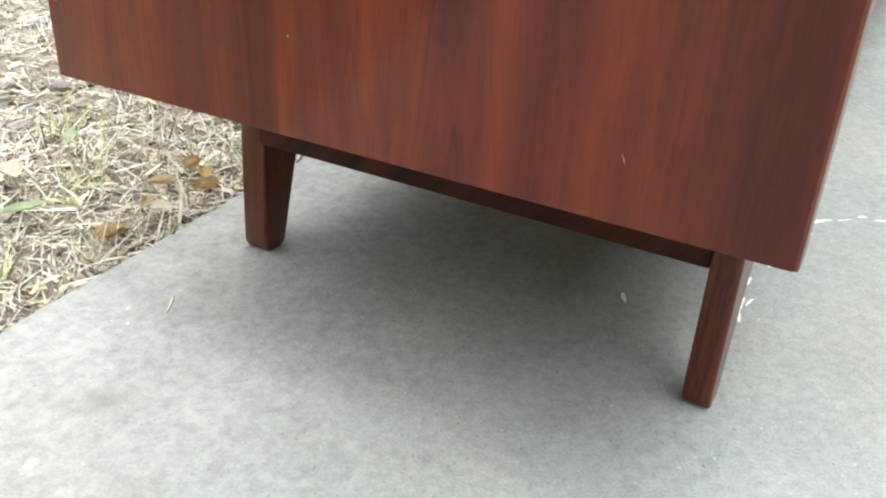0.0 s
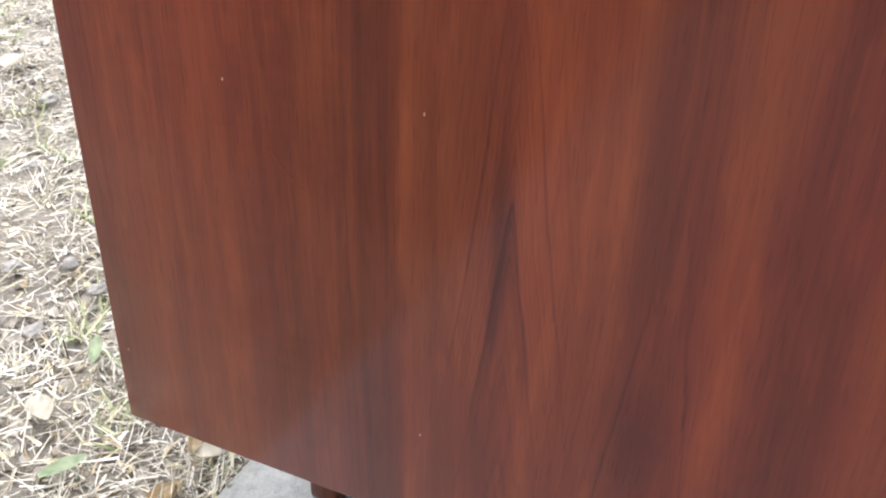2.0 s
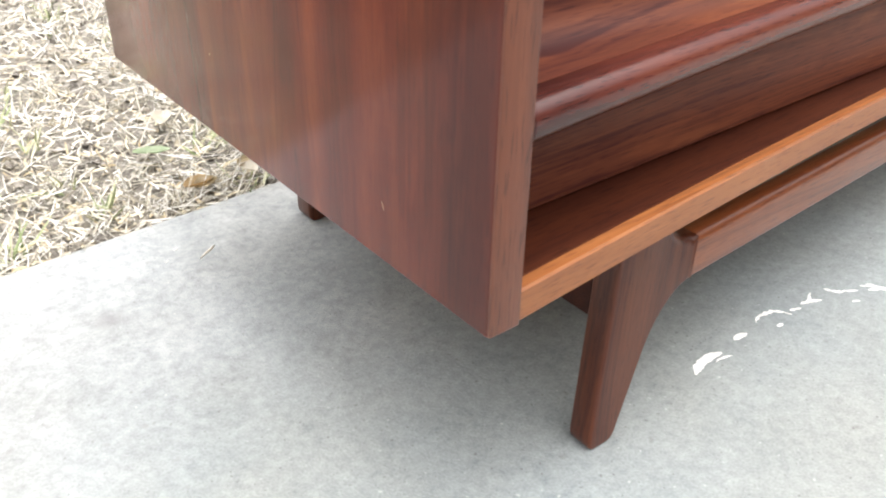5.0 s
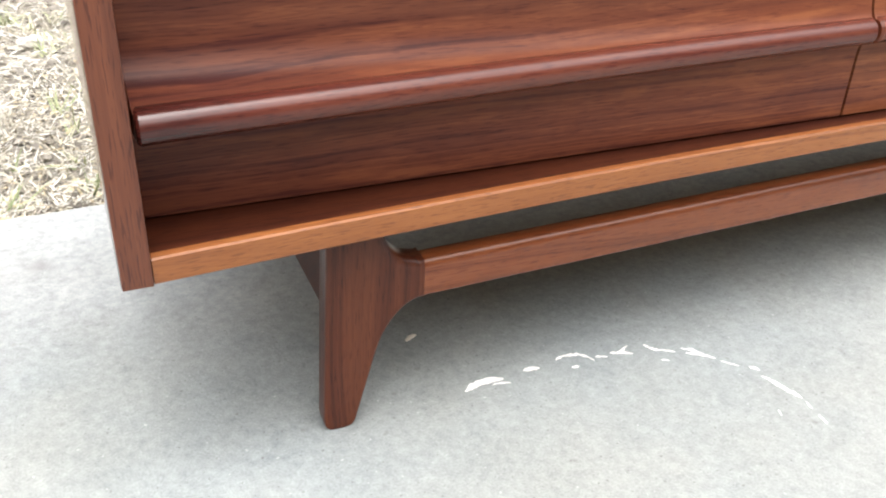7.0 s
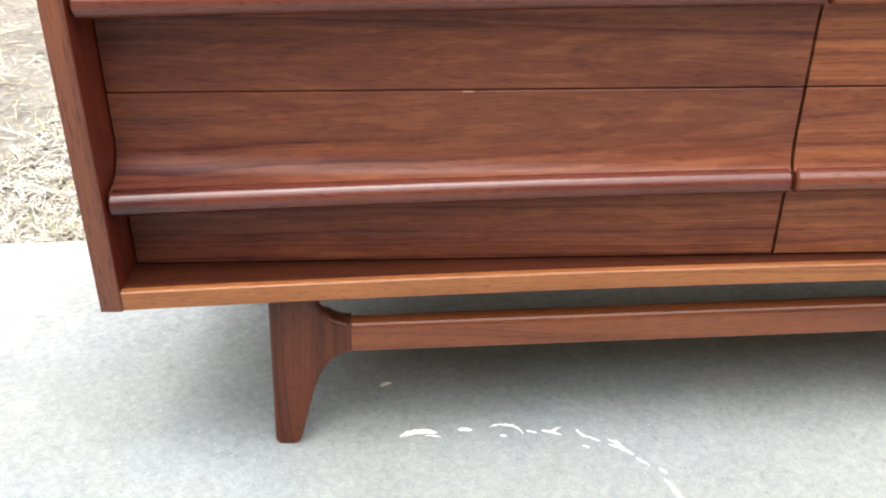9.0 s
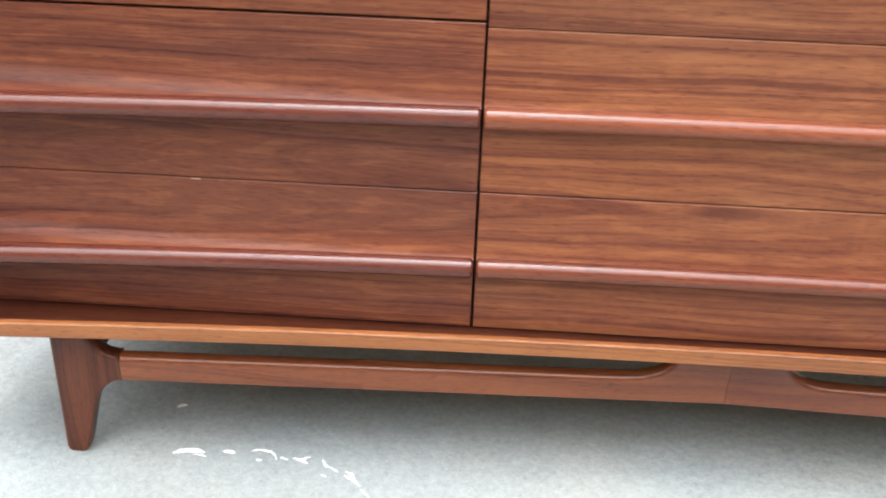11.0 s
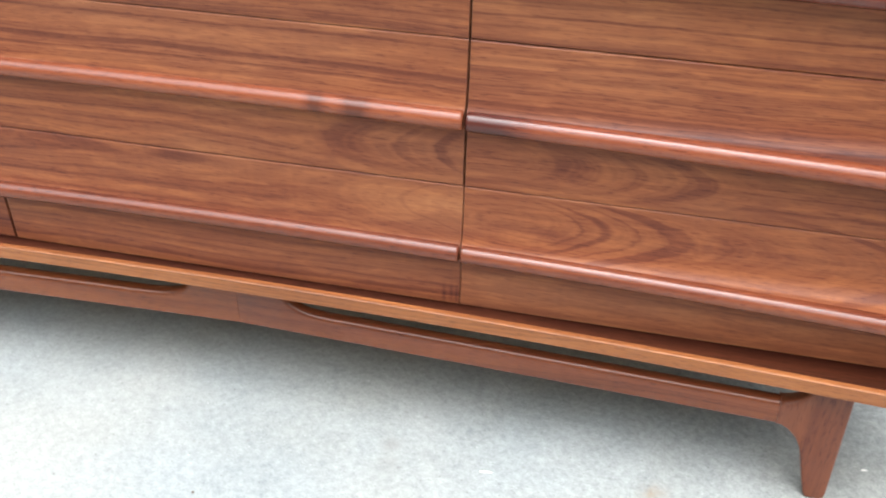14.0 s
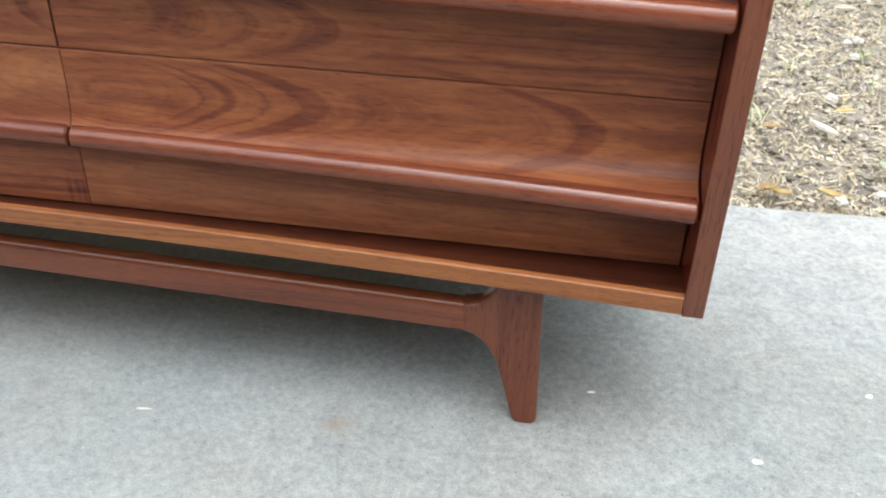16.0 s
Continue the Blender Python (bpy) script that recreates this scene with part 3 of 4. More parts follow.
ROWS = ((0.2085, 0.3730), (0.3741, 0.5431), (0.5442, 0.7125))
COLUMNS = ((0.0220, 0.6212), (0.6242, 1.2177), (1.2203, 1.8082))
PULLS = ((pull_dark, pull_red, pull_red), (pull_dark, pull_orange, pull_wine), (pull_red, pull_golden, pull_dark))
rng = random.Random(11)
for r, (low, high) in enumerate(ROWS):
    for c, (x0, x1) in enumerate(COLUMNS):
        z0, z1 = low, high
        drop = 0.0 if r else 0.003       # the lowest row of pulls sits a little deeper
        dy, dz = rng.uniform(-0.0003, 0.0003), rng.uniform(-0.0002, 0.0002)
        if c == 0:
            z0, z1 = z0 + (0, 0, 0.0058)[r], z1 + (0, 0.0044, 0)[r]
        if r == 0 and c:
            x0, x1 = ((0.6246, 1.2188), (1.2201, 1.8082))[c - 1]
        xs = [x0 + (x1 - x0) * k / 16 for k in range(17)]
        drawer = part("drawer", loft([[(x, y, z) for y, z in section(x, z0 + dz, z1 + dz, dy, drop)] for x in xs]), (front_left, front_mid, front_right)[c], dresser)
        ends = [x0 + 0.0006, x0 + 0.0025, *xs[1:-1], x1 - 0.0025, x1 - 0.0006]
        rings = []
        for k, x in enumerate(ends):
            ring = lip(x, z0 + dz - drop, dy)
            if k in (0, len(ends) - 1):
                cy, cz = pull_front(x) + dy + 0.014, z0 + dz - drop + 0.0832
                ring = [(cy + (y - cy) * 0.86, cz + (z - cz) * 0.86) for y, z in ring]
            rings.append([(x, y, z) for y, z in ring])
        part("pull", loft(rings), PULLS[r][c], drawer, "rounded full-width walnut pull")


def curve(points, n=4):
    """A smooth line through points (x, z, roundness), n steps from each to the next."""
    out = []
    for k in range(len(points) - 1):
        p0, p1, p2, p3 = (Vector(points[min(max(k + j, 0), len(points) - 1)]) for j in (-1, 0, 1, 2))
        for i in range(n):
            t = i / n
            out.append(tuple(0.5 * (2 * p1 + (p2 - p0) * t + (2 * p0 - 5 * p1 + 4 * p2 - p3) * t * t + (3 * p1 - p0 - 3 * p2 + p3) * t ** 3)))
    return out + [tuple(points[-1])]


def rounded_slab(outline, front, thick, joints=(), back=0.003, steps=5):
    """A board with the outline given as (x, z, roundness of its front edge), clockwise as seen from the front, with rounded rims but for its ends at the joints."""
    n = len(outline)
    inward = []
    for k, (x, z, _) in enumerate(outline):
        (ax, az, _), (bx, bz, _) = outline[k - 1], outline[(k + 1) % n]
        d = math.hypot(bx - ax, bz - az) or 1.0
        nx, nz = (bz - az) / d, -(bx - ax) / d
        if any(abs(x - j) < 1e-5 for j in joints):
            nx, nz = 0.0, math.copysign(1.0, nz) if abs(nz) > 0.2 else 0.0
        if z > FOOT - 1e-5:
            nz = 0.0
        inward.append((nx, nz))
    rings = []
    for k in range(steps + 1):
        a = math.pi / 2 * k / steps
        rings.append([(x + r * (1 - math.sin(a)) * nx, front(x) + r * (1 - math.cos(a)), z + r * (1 - math.sin(a)) * nz) for (x, z, r), (nx, nz) in zip(outline, inward)])
    for k in range(steps - 1, -1, -2):
        a = math.pi / 2 * k / steps
        rings.append([(x + back * (1 - math.sin(a)) * nx, front(x) + thick - back * (1 - math.cos(a)), z + back * (1 - math.sin(a)) * nz) for (x, z, r), (nx, nz) in zip(outline, inward)])
    return loft(rings)


def flip(bm, about):
    for v in bm.verts:
        v.co.x = about - v.co.x
    return bm


def leg(mirror, y0, y1, out=0.0):
    """A tapered leg whose shoulder flares into the rail; the edge along the cut above the rail is the roundest."""
    soft, crisp = 0.0070, 0.0026
    outline = curve([(0.1540, 0.0, 0.002), (0.1425, 0.0, 0.002), (0.1385, 0.0015, 0.002), (0.1358, 0.0055, 0.002), (0.1352, 0.012, crisp)], 2)
    outline += [(0.1386, 0.10, crisp), (0.1420, FOOT, crisp)]
    outline += curve([(0.1830, FOOT, soft), (0.1850, 0.176, soft), (0.1890, 0.166, soft), (0.1950, 0.157, soft), (0.2040, 0.1500, soft), (0.2180, 0.1470, soft)])
    outline += curve([(0.2180, 0.1135, crisp), (0.2100, 0.1115, crisp), (0.2010, 0.1060, crisp), (0.1925, 0.0970, crisp), (0.1850, 0.0850, crisp), (0.1795, 0.0710, crisp)])
    outline += curve([(0.1632, 0.012, crisp), (0.1610, 0.0055, 0.002), (0.1580, 0.0015, 0.002)], 2)
    outline = [(x + out, z, r) for x, z, r in outline]
    bm = rounded_slab(outline, lambda x: y0, y1 - y0, (0.2180 + out,))
    return flip(bm, W - 0.004) if mirror else bm


def front_rail(mirror):
    """Half of the front rail: level under the gap, rising to the board at the middle."""
    soft, crisp = 0.0095, 0.0022
    outline = [(0.2184, 0.1135, crisp), (0.2184, 0.1470, soft)] + [(0.2184 + 0.0645 * k, 0.1470, soft) for k in range(1, 9)]
    outline += curve([(0.790, 0.1470, soft), (0.806, 0.1474, soft), (0.820, 0.1488, soft), (0.834, 0.1524, soft), (0.847, 0.1596, soft), (0.857, 0.1712, soft), (0.864, FOOT, soft)])
    outline += [(0.9208, FOOT, crisp), (0.9208, 0.1125, crisp)] + [(0.9208 - 0.0702 * k, 0.1125 + 0.0001 * k, crisp) for k in range(1, 10)]
    bm = rounded_slab(outline, lambda x: 0.0382 + (x - 0.218) * 0.0375, 0.0165, (0.2184, 0.9208))
    return flip(bm, W + 0.012) if mirror else bm


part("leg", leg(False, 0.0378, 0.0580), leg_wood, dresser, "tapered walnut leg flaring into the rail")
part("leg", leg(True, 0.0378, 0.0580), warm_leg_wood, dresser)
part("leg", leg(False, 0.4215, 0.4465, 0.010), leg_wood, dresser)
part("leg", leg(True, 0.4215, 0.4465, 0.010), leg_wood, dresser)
part("front_rail", front_rail(False), rail_wood, dresser)
part("front_rail", front_rail(True), dark_rail_wood, dresser)
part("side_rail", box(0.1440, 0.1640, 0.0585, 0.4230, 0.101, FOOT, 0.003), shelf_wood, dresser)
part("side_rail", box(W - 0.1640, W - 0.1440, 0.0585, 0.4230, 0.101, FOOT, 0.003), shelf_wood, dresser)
# Unseen board added at the back to keep sky light from under the dresser.
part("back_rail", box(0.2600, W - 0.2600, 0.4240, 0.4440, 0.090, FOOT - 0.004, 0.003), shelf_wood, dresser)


def scratch(points, width):
    bm = bmesh.new()
    rings = []
    for k, (y, z) in enumerate(points):
        w = width * (0.3 if k in (0, len(points) - 1) else 1.0)
        rings.append([(-0.0003, y - w, z), (-0.0003, y + w, z), (0.0004, y + w, z), (0.0004, y - w, z)])
    bm.free()
    return loft(rings)


part("scratch", scratch([(0.3510, 0.3790), (0.3420, 0.3685), (0.3310, 0.3590)], 0.00022), faint_scratch_mat, dresser, "long faint scratch in the veneer")
for y, z in ((0.2745, 0.4070), (0.3708, 0.4058), (0.4556, 0.2377), (0.2753, 0.2464)):
    part("nick", scratch([(y, z + 0.0008), (y + 0.0002, z), (y, z - 0.0007)], 0.0004), scratch_mat, dresser, "tiny pale nick in the veneer")
part("nick", box(0.324, 0.334, 0.0512, 0.0530, 0.3716, 0.3728, 0.0003), scratch_mat, dresser, "small pale chip on a drawer edge")
part("scratch", scratch([(0.0848, 0.2245), (0.0836, 0.2220), (0.0830, 0.2200)], 0.0003), scratch_mat, dresser, "short pale scratch in the veneer")

# ---- marks on the slab ----
rng = random.Random(21)


def brush_stroke(x0, y0, x1, y1, bulge, half, torn=1.0):
    """A dab of paint drawn from one place to another, bowed to its left by a share of its length, with a torn outline."""
    dx, dy = x1 - x0, y1 - y0
    n = max(6, int(math.hypot(dx, dy) / 0.0012))
    kick = rng.uniform(0, 50)
    rings = []
    for k in range(n + 1):
        t = k / n
        lift = 4 * bulge * t * (1 - t)
        x, y = x0 + dx * t - dy * lift, y0 + dy * t + dx * lift
        tx, ty = dx - dy * 4 * bulge * (1 - 2 * t), dy + dx * 4 * bulge * (1 - 2 * t)
        d = math.hypot(tx, ty)
        nx, ny = -ty / d, tx / d
        body = half * min(1.0, 0.25 + 3.0 * min(t, 1 - t))
        left = body * max(0.12, 0.85 + 0.9 * torn * noise.noise((t * n * 0.33, kick, 0)) + 0.35 * torn * noise.noise((t * n * 0.9, kick, 7)))
        right = body * max(0.12, 0.85 + 0.9 * torn * noise.noise((t * n * 0.33, kick, 20)) + 0.35 * torn * noise.noise((t * n * 0.9, kick, 27)))
        rings.append([(x + nx * left, y + ny * left, -0.002), (x + nx * left, y + ny * left, 0.0003), (x, y, 0.0006),
                      (x - nx * right, y - ny * right, 0.0003), (x - nx * right, y - ny * right, -0.002)])
    return loft(rings)


ring_mark = tagged(new("paint_ring"), "broken ring of chalky white paint on the concrete", "paint mark")
for stroke in ((0.2631, 0.0458, 0.3019, 0.0504, 0.12, 0.0044, 0.35), (0.2887, 0.0458, 0.3054, 0.0433, 0.1, 0.0011), (0.3239, 0.0548, 0.3396, 0.0532, 0.05, 0.0031, 0.4),
               (0.3589, 0.0581, 0.3724, 0.0618, 0.1, 0.0014), (0.3699, 0.0608, 0.3853, 0.0583, 0.06, 0.0024), (0.3829, 0.0587, 0.3928, 0.0461, 0.08, 0.0015), (0.3678, 0.0441, 0.3747, 0.0432, 0.0, 0.0021, 0.5),
               (0.3963, 0.0508, 0.4072, 0.0467, 0.0, 0.0013), (0.4122, 0.0508, 0.4324, 0.0427, 0.05, 0.0021), (0.4177, 0.0470, 0.4337, 0.0551, 0.0, 0.0014), (0.4494, 0.0512, 0.4595, 0.0381, -0.1, 0.0019),
               (0.4578, 0.0395, 0.4712, 0.0316, 0.05, 0.0013), (0.4800, 0.0343, 0.4913, 0.0215, 0.05, 0.0015), (0.4798, 0.0264, 0.5012, 0.0094, 0.06, 0.0017)):
    part("paint_stroke", brush_stroke(*stroke), white_paint, ring_mark)
for stroke in ((0.4867, 0.0328, 0.4952, 0.0190, 0.0, 0.0010), (0.4515, 0.0254, 0.4581, 0.0218, 0.0, 0.0014), (0.5028, 0.0047, 0.5145, -0.0074, 0.0, 0.0013), (0.5226, -0.0111, 0.5286, -0.0192, 0.0, 0.0022),
               (0.5239, -0.0267, 0.5321, -0.0447, 0.03, 0.0019), (0.5267, -0.0372, 0.5373, -0.0650, 0.03, 0.0026), (0.5365, -0.0690, 0.5358, -0.0790, 0.0, 0.0012), (0.5352, -0.0870, 0.5335, -0.0992, 0.0, 0.0013), (0.5064, -0.0698, 0.5039, -0.0770, 0.0, 0.0012)):
    part("paint_stroke", brush_stroke(*stroke), thin_paint, ring_mark, "thin worn white paint")
for name, label, cat, x, y, rx, ry, a, thick, mat in (
        ("seed_husk", "pale seed husk lying on the concrete", "seed husk", 0.246, 0.136, 0.0060, 0.0026, 0.5, 0.0022, leaf_pale),
        ("paint_spot", "round white paint spot on the concrete", "paint mark", -0.133, 0.376, 0.0042, 0.0036, 0.2, 0.0008, white_paint),
        ("paint_spot", "small white paint spot on the concrete", "paint mark", 1.920, 0.025, 0.0048, 0.0040, 0.3, 0.0008, white_paint),
        ("paint_spot", "small white paint spot on the concrete", "paint mark", 2.060, 0.153, 0.0045, 0.0030, 0.9, 0.0008, white_paint),
        ("paint_spot", "small white paint spot on the concrete", "paint mark", 1.749, 0.102, 0.0045, 0.0016, 0.1, 0.0008, white_paint),
        ("straw_piece", "short pale straw on the concrete", "straw", 1.274, -0.015, 0.0080, 0.0010, 0.1, 0.0014, leaf_pale),
        ("straw_piece", "thin pale straw on the concrete", "straw", 0.042, 0.433, 0.0105, 0.0010, 0.55, 0.0016, leaf_pale),
        ("paint_spot", "faint white paint fleck on the concrete", "paint mark", 0.020, 0.455, 0.0025, 0.0012, 0.6, 0.0006, white_paint),
        ("paint_spot", "faint white paint fleck on the concrete", "paint mark", 0.005, 0.440, 0.0018, 0.0010, 0.2, 0.0006, white_paint),
        ("pebble", "tiny dark brown pebble on the concrete", "pebble", 0.929, -0.131, 0.0015, 0.0018, 0.5, 0.0015, brown_bit)):
    tagged(finish(name, flake(rng, x, y, rx, ry, a, thick, 14, 0.25), mat), label, cat)

# ---- things lying in the yard ----


def curled_leaf(x, y, z, length, width, turn, curl, mat, label):
    bm = bmesh.new()
    rows = []
    for i in range(9):
        s = i / 8
        w = width * (math.sin(math.pi * min(1, s * 0.94 + 0.04)) ** 0.7) + 0.0004
        row = []
        for j in range(5):
            v = (j - 2) / 2
            u = (s - 0.5) * length
            row.append(bm.verts.new((u, v * w, curl * (v * v) * w * 2 + 0.25 * curl * length * (s - 0.5) ** 2 * 4 + 0.0015 * noise.noise((u * 90, v * 4, x)))))
        rows.append(row)
    for a, b in zip(rows, rows[1:]):
        for k in range(4):
            bm.faces.new((a[k], a[k + 1], b[k + 1], b[k]))
    geom = bmesh.ops.solidify(bm, geom=bm.faces[:], thickness=0.0006)
    bm.transform(Matrix.Translation((x, y, z)) @ Matrix.Rotation(turn, 4, "Z"))
    tagged(finish("dry_leaf", bm, mat, sharp=60), label, "leaf", "leaves lying in the yard")


def pebble(x, y, size, mat, label, seed):
    bm = bmesh.new()
    bmesh.ops.create_icosphere(bm, subdivisions=3, radius=1.0)
    for v in bm.verts:
        d = 1 + 0.42 * noise.noise(v.co * 1.2 + Vector((seed, 0, 0))) + 0.16 * noise.noise(v.co * 3.1 + Vector((0, seed, 0)))
        v.co = Vector((x + v.co.x * d * size[0], y + v.co.y * d * size[1], v.co.z * d * size[2] + size[2] * 0.5 + 0.002))
    tagged(finish("stone", bm, mat, sharp=30), label, "stone", "stones in the yard")


curled_leaf(0.121, 0.712, 0.011, 0.040, 0.011, 1.1, 0.35, leaf_pale, "pale grey dry leaf curled on the soil")
curled_leaf(0.808, 1.512, 0.018, 0.075, 0.020, 0.5, 0.30, leaf_pale, "bleached dry leaf lying on straw")
curled_leaf(0.095, 0.545, 0.005, 0.030, 0.008, 0.2, 0.40, leaf_tan, "tan dry leaf beside the slab")
curled_leaf(0.150, 0.565, 0.006, 0.026, 0.006, 0.6, 0.45, leaf_tan, "tan dry leaf at the edge of the slab")
curled_leaf(0.190, 0.585, 0.006, 0.028, 0.007, 2.3, 0.50, leaf_tan, "light brown dry leaf at the edge of the slab")
curled_leaf(0.222, 0.560, 0.006, 0.028, 0.007, 0.9, 0.8, leaf_yellow, "yellow curled leaf at the edge of the slab")
curled_leaf(0.206, 0.545, 0.005, 0.026, 0.006, 2.4, 0.8, leaf_orange, "orange-brown leaf at the edge of the slab")
curled_leaf(0.238, 0.590, 0.006, 0.026, 0.007, 0.2, 0.7, leaf_orange, "orange-brown crumpled leaf among straw")
curled_leaf(0.208, 0.732, 0.014, 0.046, 0.006, 0.7, 0.25, leaf_green, "fresh green blade lying on straw")
curled_leaf(0.077, 0.640, 0.010, 0.040, 0.008, -0.4, 0.25, leaf_green, "pale green leaf lying on straw")
curled_leaf(0.088, 0.548, 0.006, 0.032, 0.009, 0.1, 0.40, leaf_orange, "light brown leaf beside the slab")
curled_leaf(0.145, 0.548, 0.006, 0.024, 0.009, 2.0, 0.40, leaf_pale, "bleached leaf at the edge of the slab")
curled_leaf(2.117, 0.633, 0.006, 0.050, 0.008, -0.5, 0.35, leaf_yellow, "yellow dry leaf beside the slab")
curled_leaf(2.032, 0.627, 0.006, 0.045, 0.008, -0.4, 0.35, leaf_yellow, "yellow curled leaf at the edge of the slab")
curled_leaf(2.017, 0.636, 0.006, 0.040, 0.009, 0.6, 0.40, leaf_orange, "light brown dry leaf beside the slab")
curled_leaf(2.208, 0.985, 0.008, 0.034, 0.010, 0.3, 0.30, leaf_yellow, "yellowed leaf on the leaf litter")
curled_leaf(2.060, 0.887, 0.006, 0.036, 0.009, 0.2, 0.30, leaf_orange, "reddish dry leaf among straw")
curled_leaf(2.350, 1.651, 0.012, 0.050, 0.016, 0.1, 0.30, leaf_pale, "bleached leaf lying on dry grass")
curled_leaf(2.239, 1.732, 0.008, 0.070, 0.016, 0.7, 0.30, leaf_orange, "light brown dry leaf in the grass")
curled_leaf(2.229, 0.723, 0.012, 0.075, 0.010, -1.15, 0.25, leaf_green, "fallen grey-green leaf on the litter")
chip_rng = random.Random(8)
tagged(finish("wood_chip", flake(chip_rng, 2.157, 0.910, 0.034, 0.0075, -0.92, 0.005, 7, 0.10, 0.003), leaf_pale), "flat bleached wood chip on the leaf litter", "wood chip")
pebble(2.305, 1.417, (0.010, 0.008, 0.006), stone, "small white stone in the dry grass", 8.0)
pebble(2.334, 1.439, (0.011, 0.014, 0.007), stone, "white angular stone in the dry grass", 9.0)
pebble(2.301, 1.318, (0.011, 0.009, 0.007), stone, "white stone among dry grass", 10.0)
pebble(2.199, 0.658, (0.012, 0.008, 0.005), stone, "flat white stone near the slab", 11.0)
pebble(0.217, 0.827, (0.012, 0.008, 0.004), grey_stone, "grey flat stone in the soil", 1.0)
pebble(2.199, 1.058, (0.011, 0.014, 0.008), stone, "rounded white stone among dry leaves", 2.0)
pebble(2.126, 0.617, (0.010, 0.010, 0.008), stone, "small pale stone beside the slab", 3.0)
pebble(0.329, 0.892, (0.011, 0.009, 0.008), grey_stone, "dark grey stone among straw", 12.0)
pebble(0.306, 0.827, (0.012, 0.008, 0.005), grey_stone, "flat grey stone among straw", 13.0)
pebble(0.717, 1.330, (0.016, 0.013, 0.012), grey_stone, "dark round stone in the dry grass", 14.0)
pebble(0.30, 0.95, (0.012, 0.009, 0.005), grey_stone, "grey stone in the soil", 5.0)
pebble(0.52, 1.15, (0.012, 0.009, 0.005), grey_stone, "grey stone in the soil", 6.0)
pebble(-0.06, 1.16, (0.022, 0.014, 0.010), stone, "pale stone in the dry grass", 7.0)


# ---- litter of the yard ----
def height(x, y):
    return min(0.012 * noise.noise((x * 5, y * 5, 0)) + 0.008 * noise.noise((x * 22, y * 22, 3)) - 0.014, 0.004)


def strips(rng, spots, length, width, lift, bend):
    """Flat bent blades at the given spots (x, y, heading, tilt)."""
    verts, faces = [], []
    for x, y, turn, tilt in spots:
        n, l, w = 4, rng.uniform(*length), rng.uniform(*width)
        z = height(x, y) + rng.uniform(*lift)
        curve, base, roll = rng.uniform(-bend, bend), len(verts), rng.uniform(-0.9, 0.9)
        px, py, pz, a, t = x, y, z, turn, tilt
        for k in range(n + 1):
            ww = w * (1.0 - 0.75 * (k / n) ** 2) / 2
            sx, sy = -math.sin(a) * ww, math.cos(a) * ww
            verts += [(px - sx, py - sy, pz - ww * roll), (px + sx, py + sy, pz + ww * roll)]
            px, py, pz = px + math.cos(a) * math.cos(t) * l / n, py + math.sin(a) * math.cos(t) * l / n, max(pz + math.sin(t) * l / n, height(x, y) + 0.001)
            a, t = a + curve / n, t - abs(curve) * 0.35 / n
        for k in range(n):
            b = base + 2 * k
            faces.append((b, b + 1, b + 3, b + 2))
    return verts, faces


def bits(rng, count, region, size, flat):
    """Small crumpled chips or clods: squashed octahedra with uneven corners."""
    verts, faces = [], []
    for _ in range(count):
        x, y = region(rng)
        s = rng.uniform(*size) * rng.uniform(0.6, 1.3)
        a = rng.uniform(0, 6.3)
        z, f, b = height(x, y) + s * flat * 0.5, flat * rng.uniform(0.6, 1.4), len(verts)
        tx, ty = rng.uniform(-0.4, 0.4), rng.uniform(-0.4, 0.4)
        for k in range(5):
            r = s * rng.uniform(0.6, 1.25) * (1.0 if k % 2 else 0.75)
            u, v = r * math.cos(a + k * 1.257), r * math.sin(a + k * 1.257)
            verts.append((x + u, y + v, z + tx * u + ty * v))
        verts += [(x, y, z + s * f), (x, y, z - s * f)]
        for k in range(5):
            faces += [(b + k, b + (k + 1) % 5, b + 5), (b + (k + 1) % 5, b + k, b + 6)]
    return verts, faces


def stuff(name, data, mat, label, category):
    me = bpy.data.meshes.new(name)
    me.from_pydata(data[0], [], data[1])
    me.materials.append(mat)
    tagged(new(name, me), label, category, kind="stuff")


def yard_a(rng):
    x = rng.uniform(-0.45, 1.45)
    return x, slab_edge(x) + 0.002 + 1.75 * rng.random() ** 1.4


def near_edge(rng):
    x = rng.uniform(-0.45, 1.2)
    return x, slab_edge(x) + 0.006 + 0.55 * rng.random() ** 1.8


def yard_b(rng):
    x = rng.uniform(1.75, 2.85)
    return x, slab_edge(x) + 0.002 + 1.6 * rng.random() ** 1.15


rng = random.Random(31)


def lying(count, region, tilt):
    out = []
    for _ in range(count):
        x, y = region(rng)
        out.append((x, y, rng.uniform(0, 6.283), rng.uniform(*tilt)))
    return out


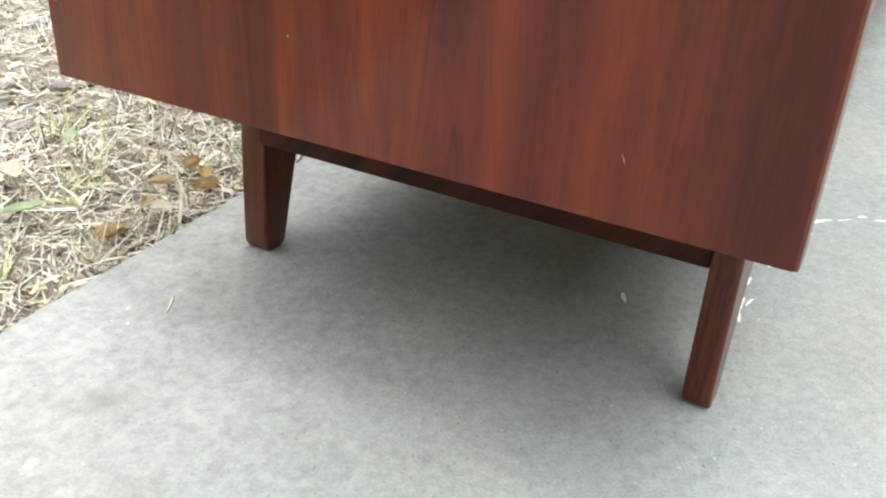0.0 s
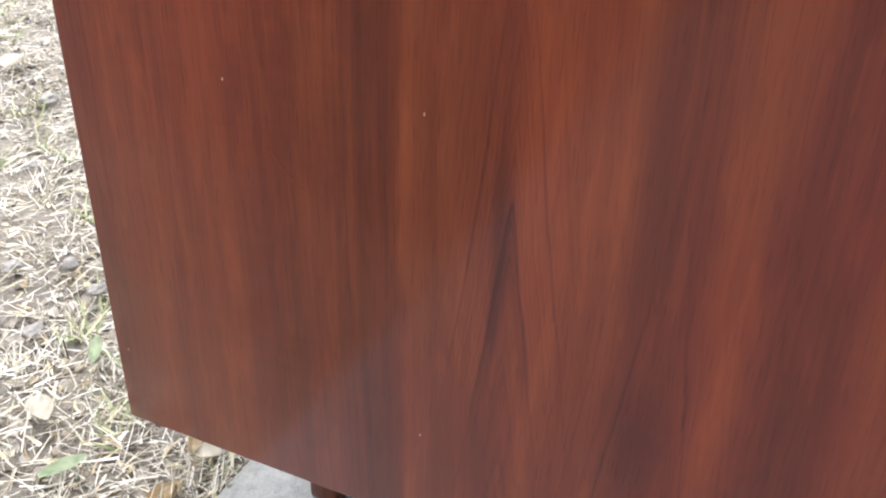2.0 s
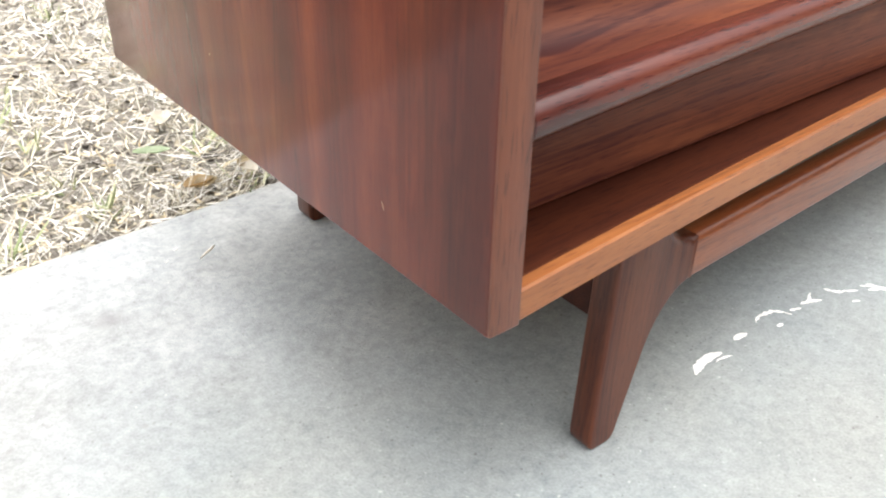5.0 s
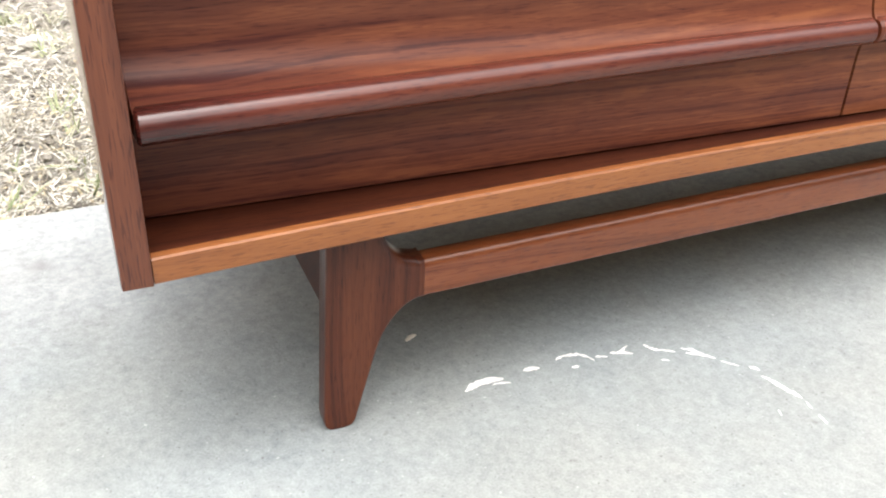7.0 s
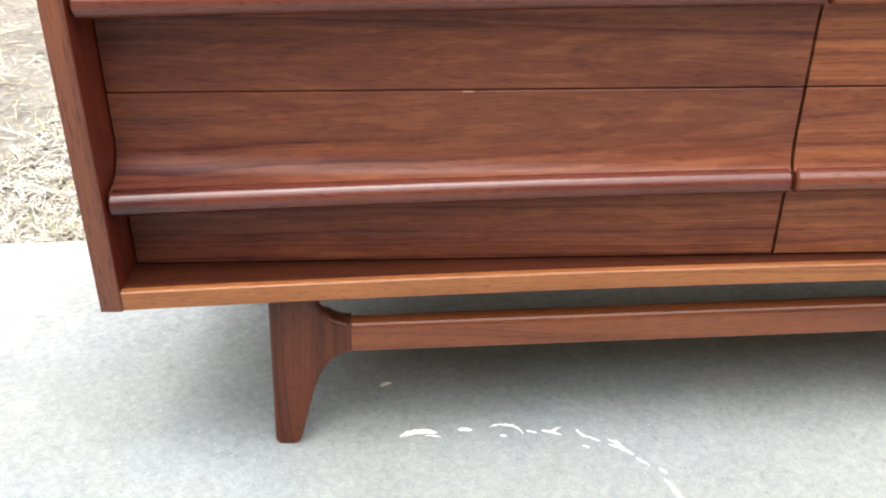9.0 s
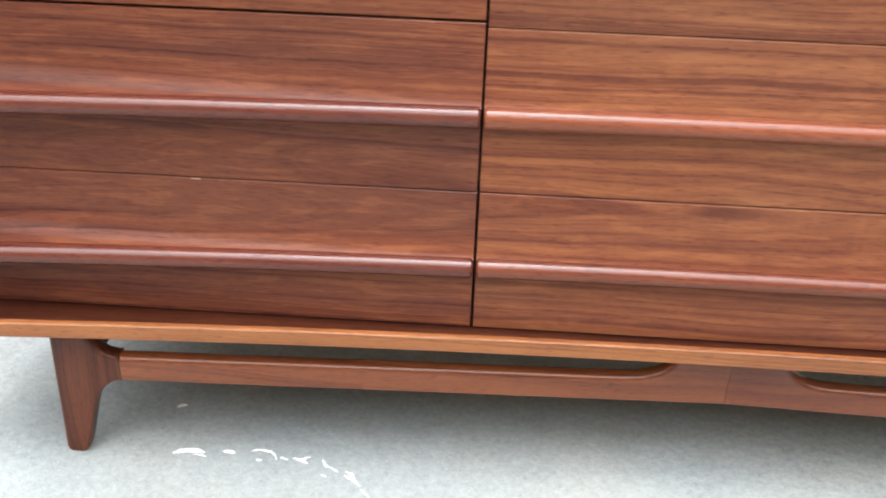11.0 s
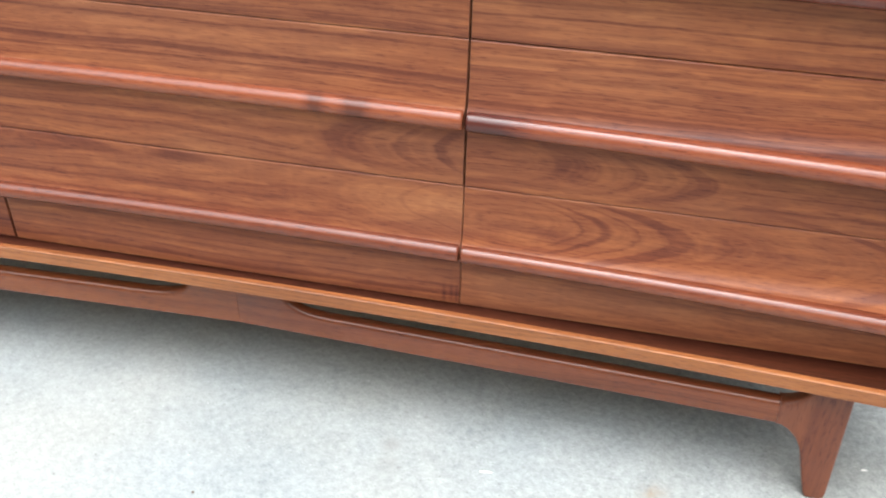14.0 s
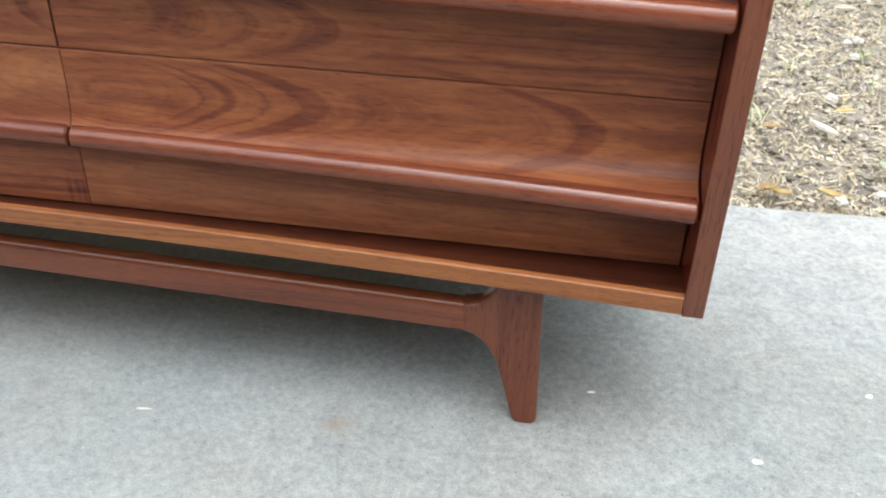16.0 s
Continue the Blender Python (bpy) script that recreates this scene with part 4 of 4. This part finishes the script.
def tufts(count, region, blades):
    out = []
    for _ in range(count):
        cx, cy = region(rng)
        for _ in range(rng.randint(*blades)):
            a = rng.uniform(0, 6.283)
            out.append((cx + rng.gauss(0, 0.008), max(cy + rng.gauss(0, 0.008), slab_edge(cx) + 0.003), a, rng.uniform(0.3, 1.2)))
    return out


stuff("dry_grass", strips(rng, lying(36000, yard_a, (-0.05, 0.35)) + tufts(750, yard_a, (8, 24)), (0.008, 0.046), (0.0005, 0.0019), (0.001, 0.012), 0.6), straw,
      "bleached dry grass and straw lying over the soil", "dry grass")
stuff("green_grass", strips(rng, tufts(230, yard_a, (6, 14)) + tufts(60, yard_b, (4, 9)), (0.02, 0.05), (0.0015, 0.0035), (0.001, 0.006), 0.8), green_grass,
      "sparse green grass blades among the straw", "grass")
stuff("leaf_straw", strips(rng, tufts(240, yard_b, (6, 16)) + lying(13000, yard_b, (-0.05, 0.3)), (0.007, 0.038), (0.0006, 0.0024), (0.001, 0.010), 0.5), dull_straw,
      "bleached straw mixed into the leaf litter", "straw")
stuff("leaf_litter", bits(rng, 17000, yard_b, (0.0022, 0.0075), 0.3), chips, "crumbled tan and grey leaf litter with wood chips", "leaf litter")
stuff("leaf_flakes", strips(rng, lying(2200, near_edge, (0.0, 0.5)), (0.008, 0.022), (0.0018, 0.0042), (0.002, 0.012), 0.9), flakes,
      "pale broken leaves gathered along the edge of the slab", "leaf litter")
stuff("chaff", bits(rng, 11000, yard_a, (0.0018, 0.0075), 0.22), chips, "crumbled bits of dead leaves over the soil", "leaf litter")
stuff("litter_clods", bits(rng, 4500, yard_b, (0.003, 0.010), 0.7), clods, "crumbly grey soil clods under the leaf litter", "soil")
stuff("soil_clods", bits(rng, 13000, yard_a, (0.002, 0.009), 0.7), clods, "small crumbly clods of grey-brown soil", "soil")


def wide_yard(rng):
    while True:
        x, y = rng.uniform(-3.0, 5.0), rng.uniform(0.0, 3.6)
        if not (-0.45 < x < 1.45 and y < 1.4) and not (1.75 < x < 2.85 and y < 1.3):
            return x, slab_edge(x) + 0.004 + y


stuff("outer_grass", strips(rng, lying(26000, wide_yard, (0.0, 0.4)), (0.02, 0.07), (0.0014, 0.0040), (-0.006, 0.006), 0.6), dull_straw,
      "dry grass thinning out over the rest of the yard", "dry grass")
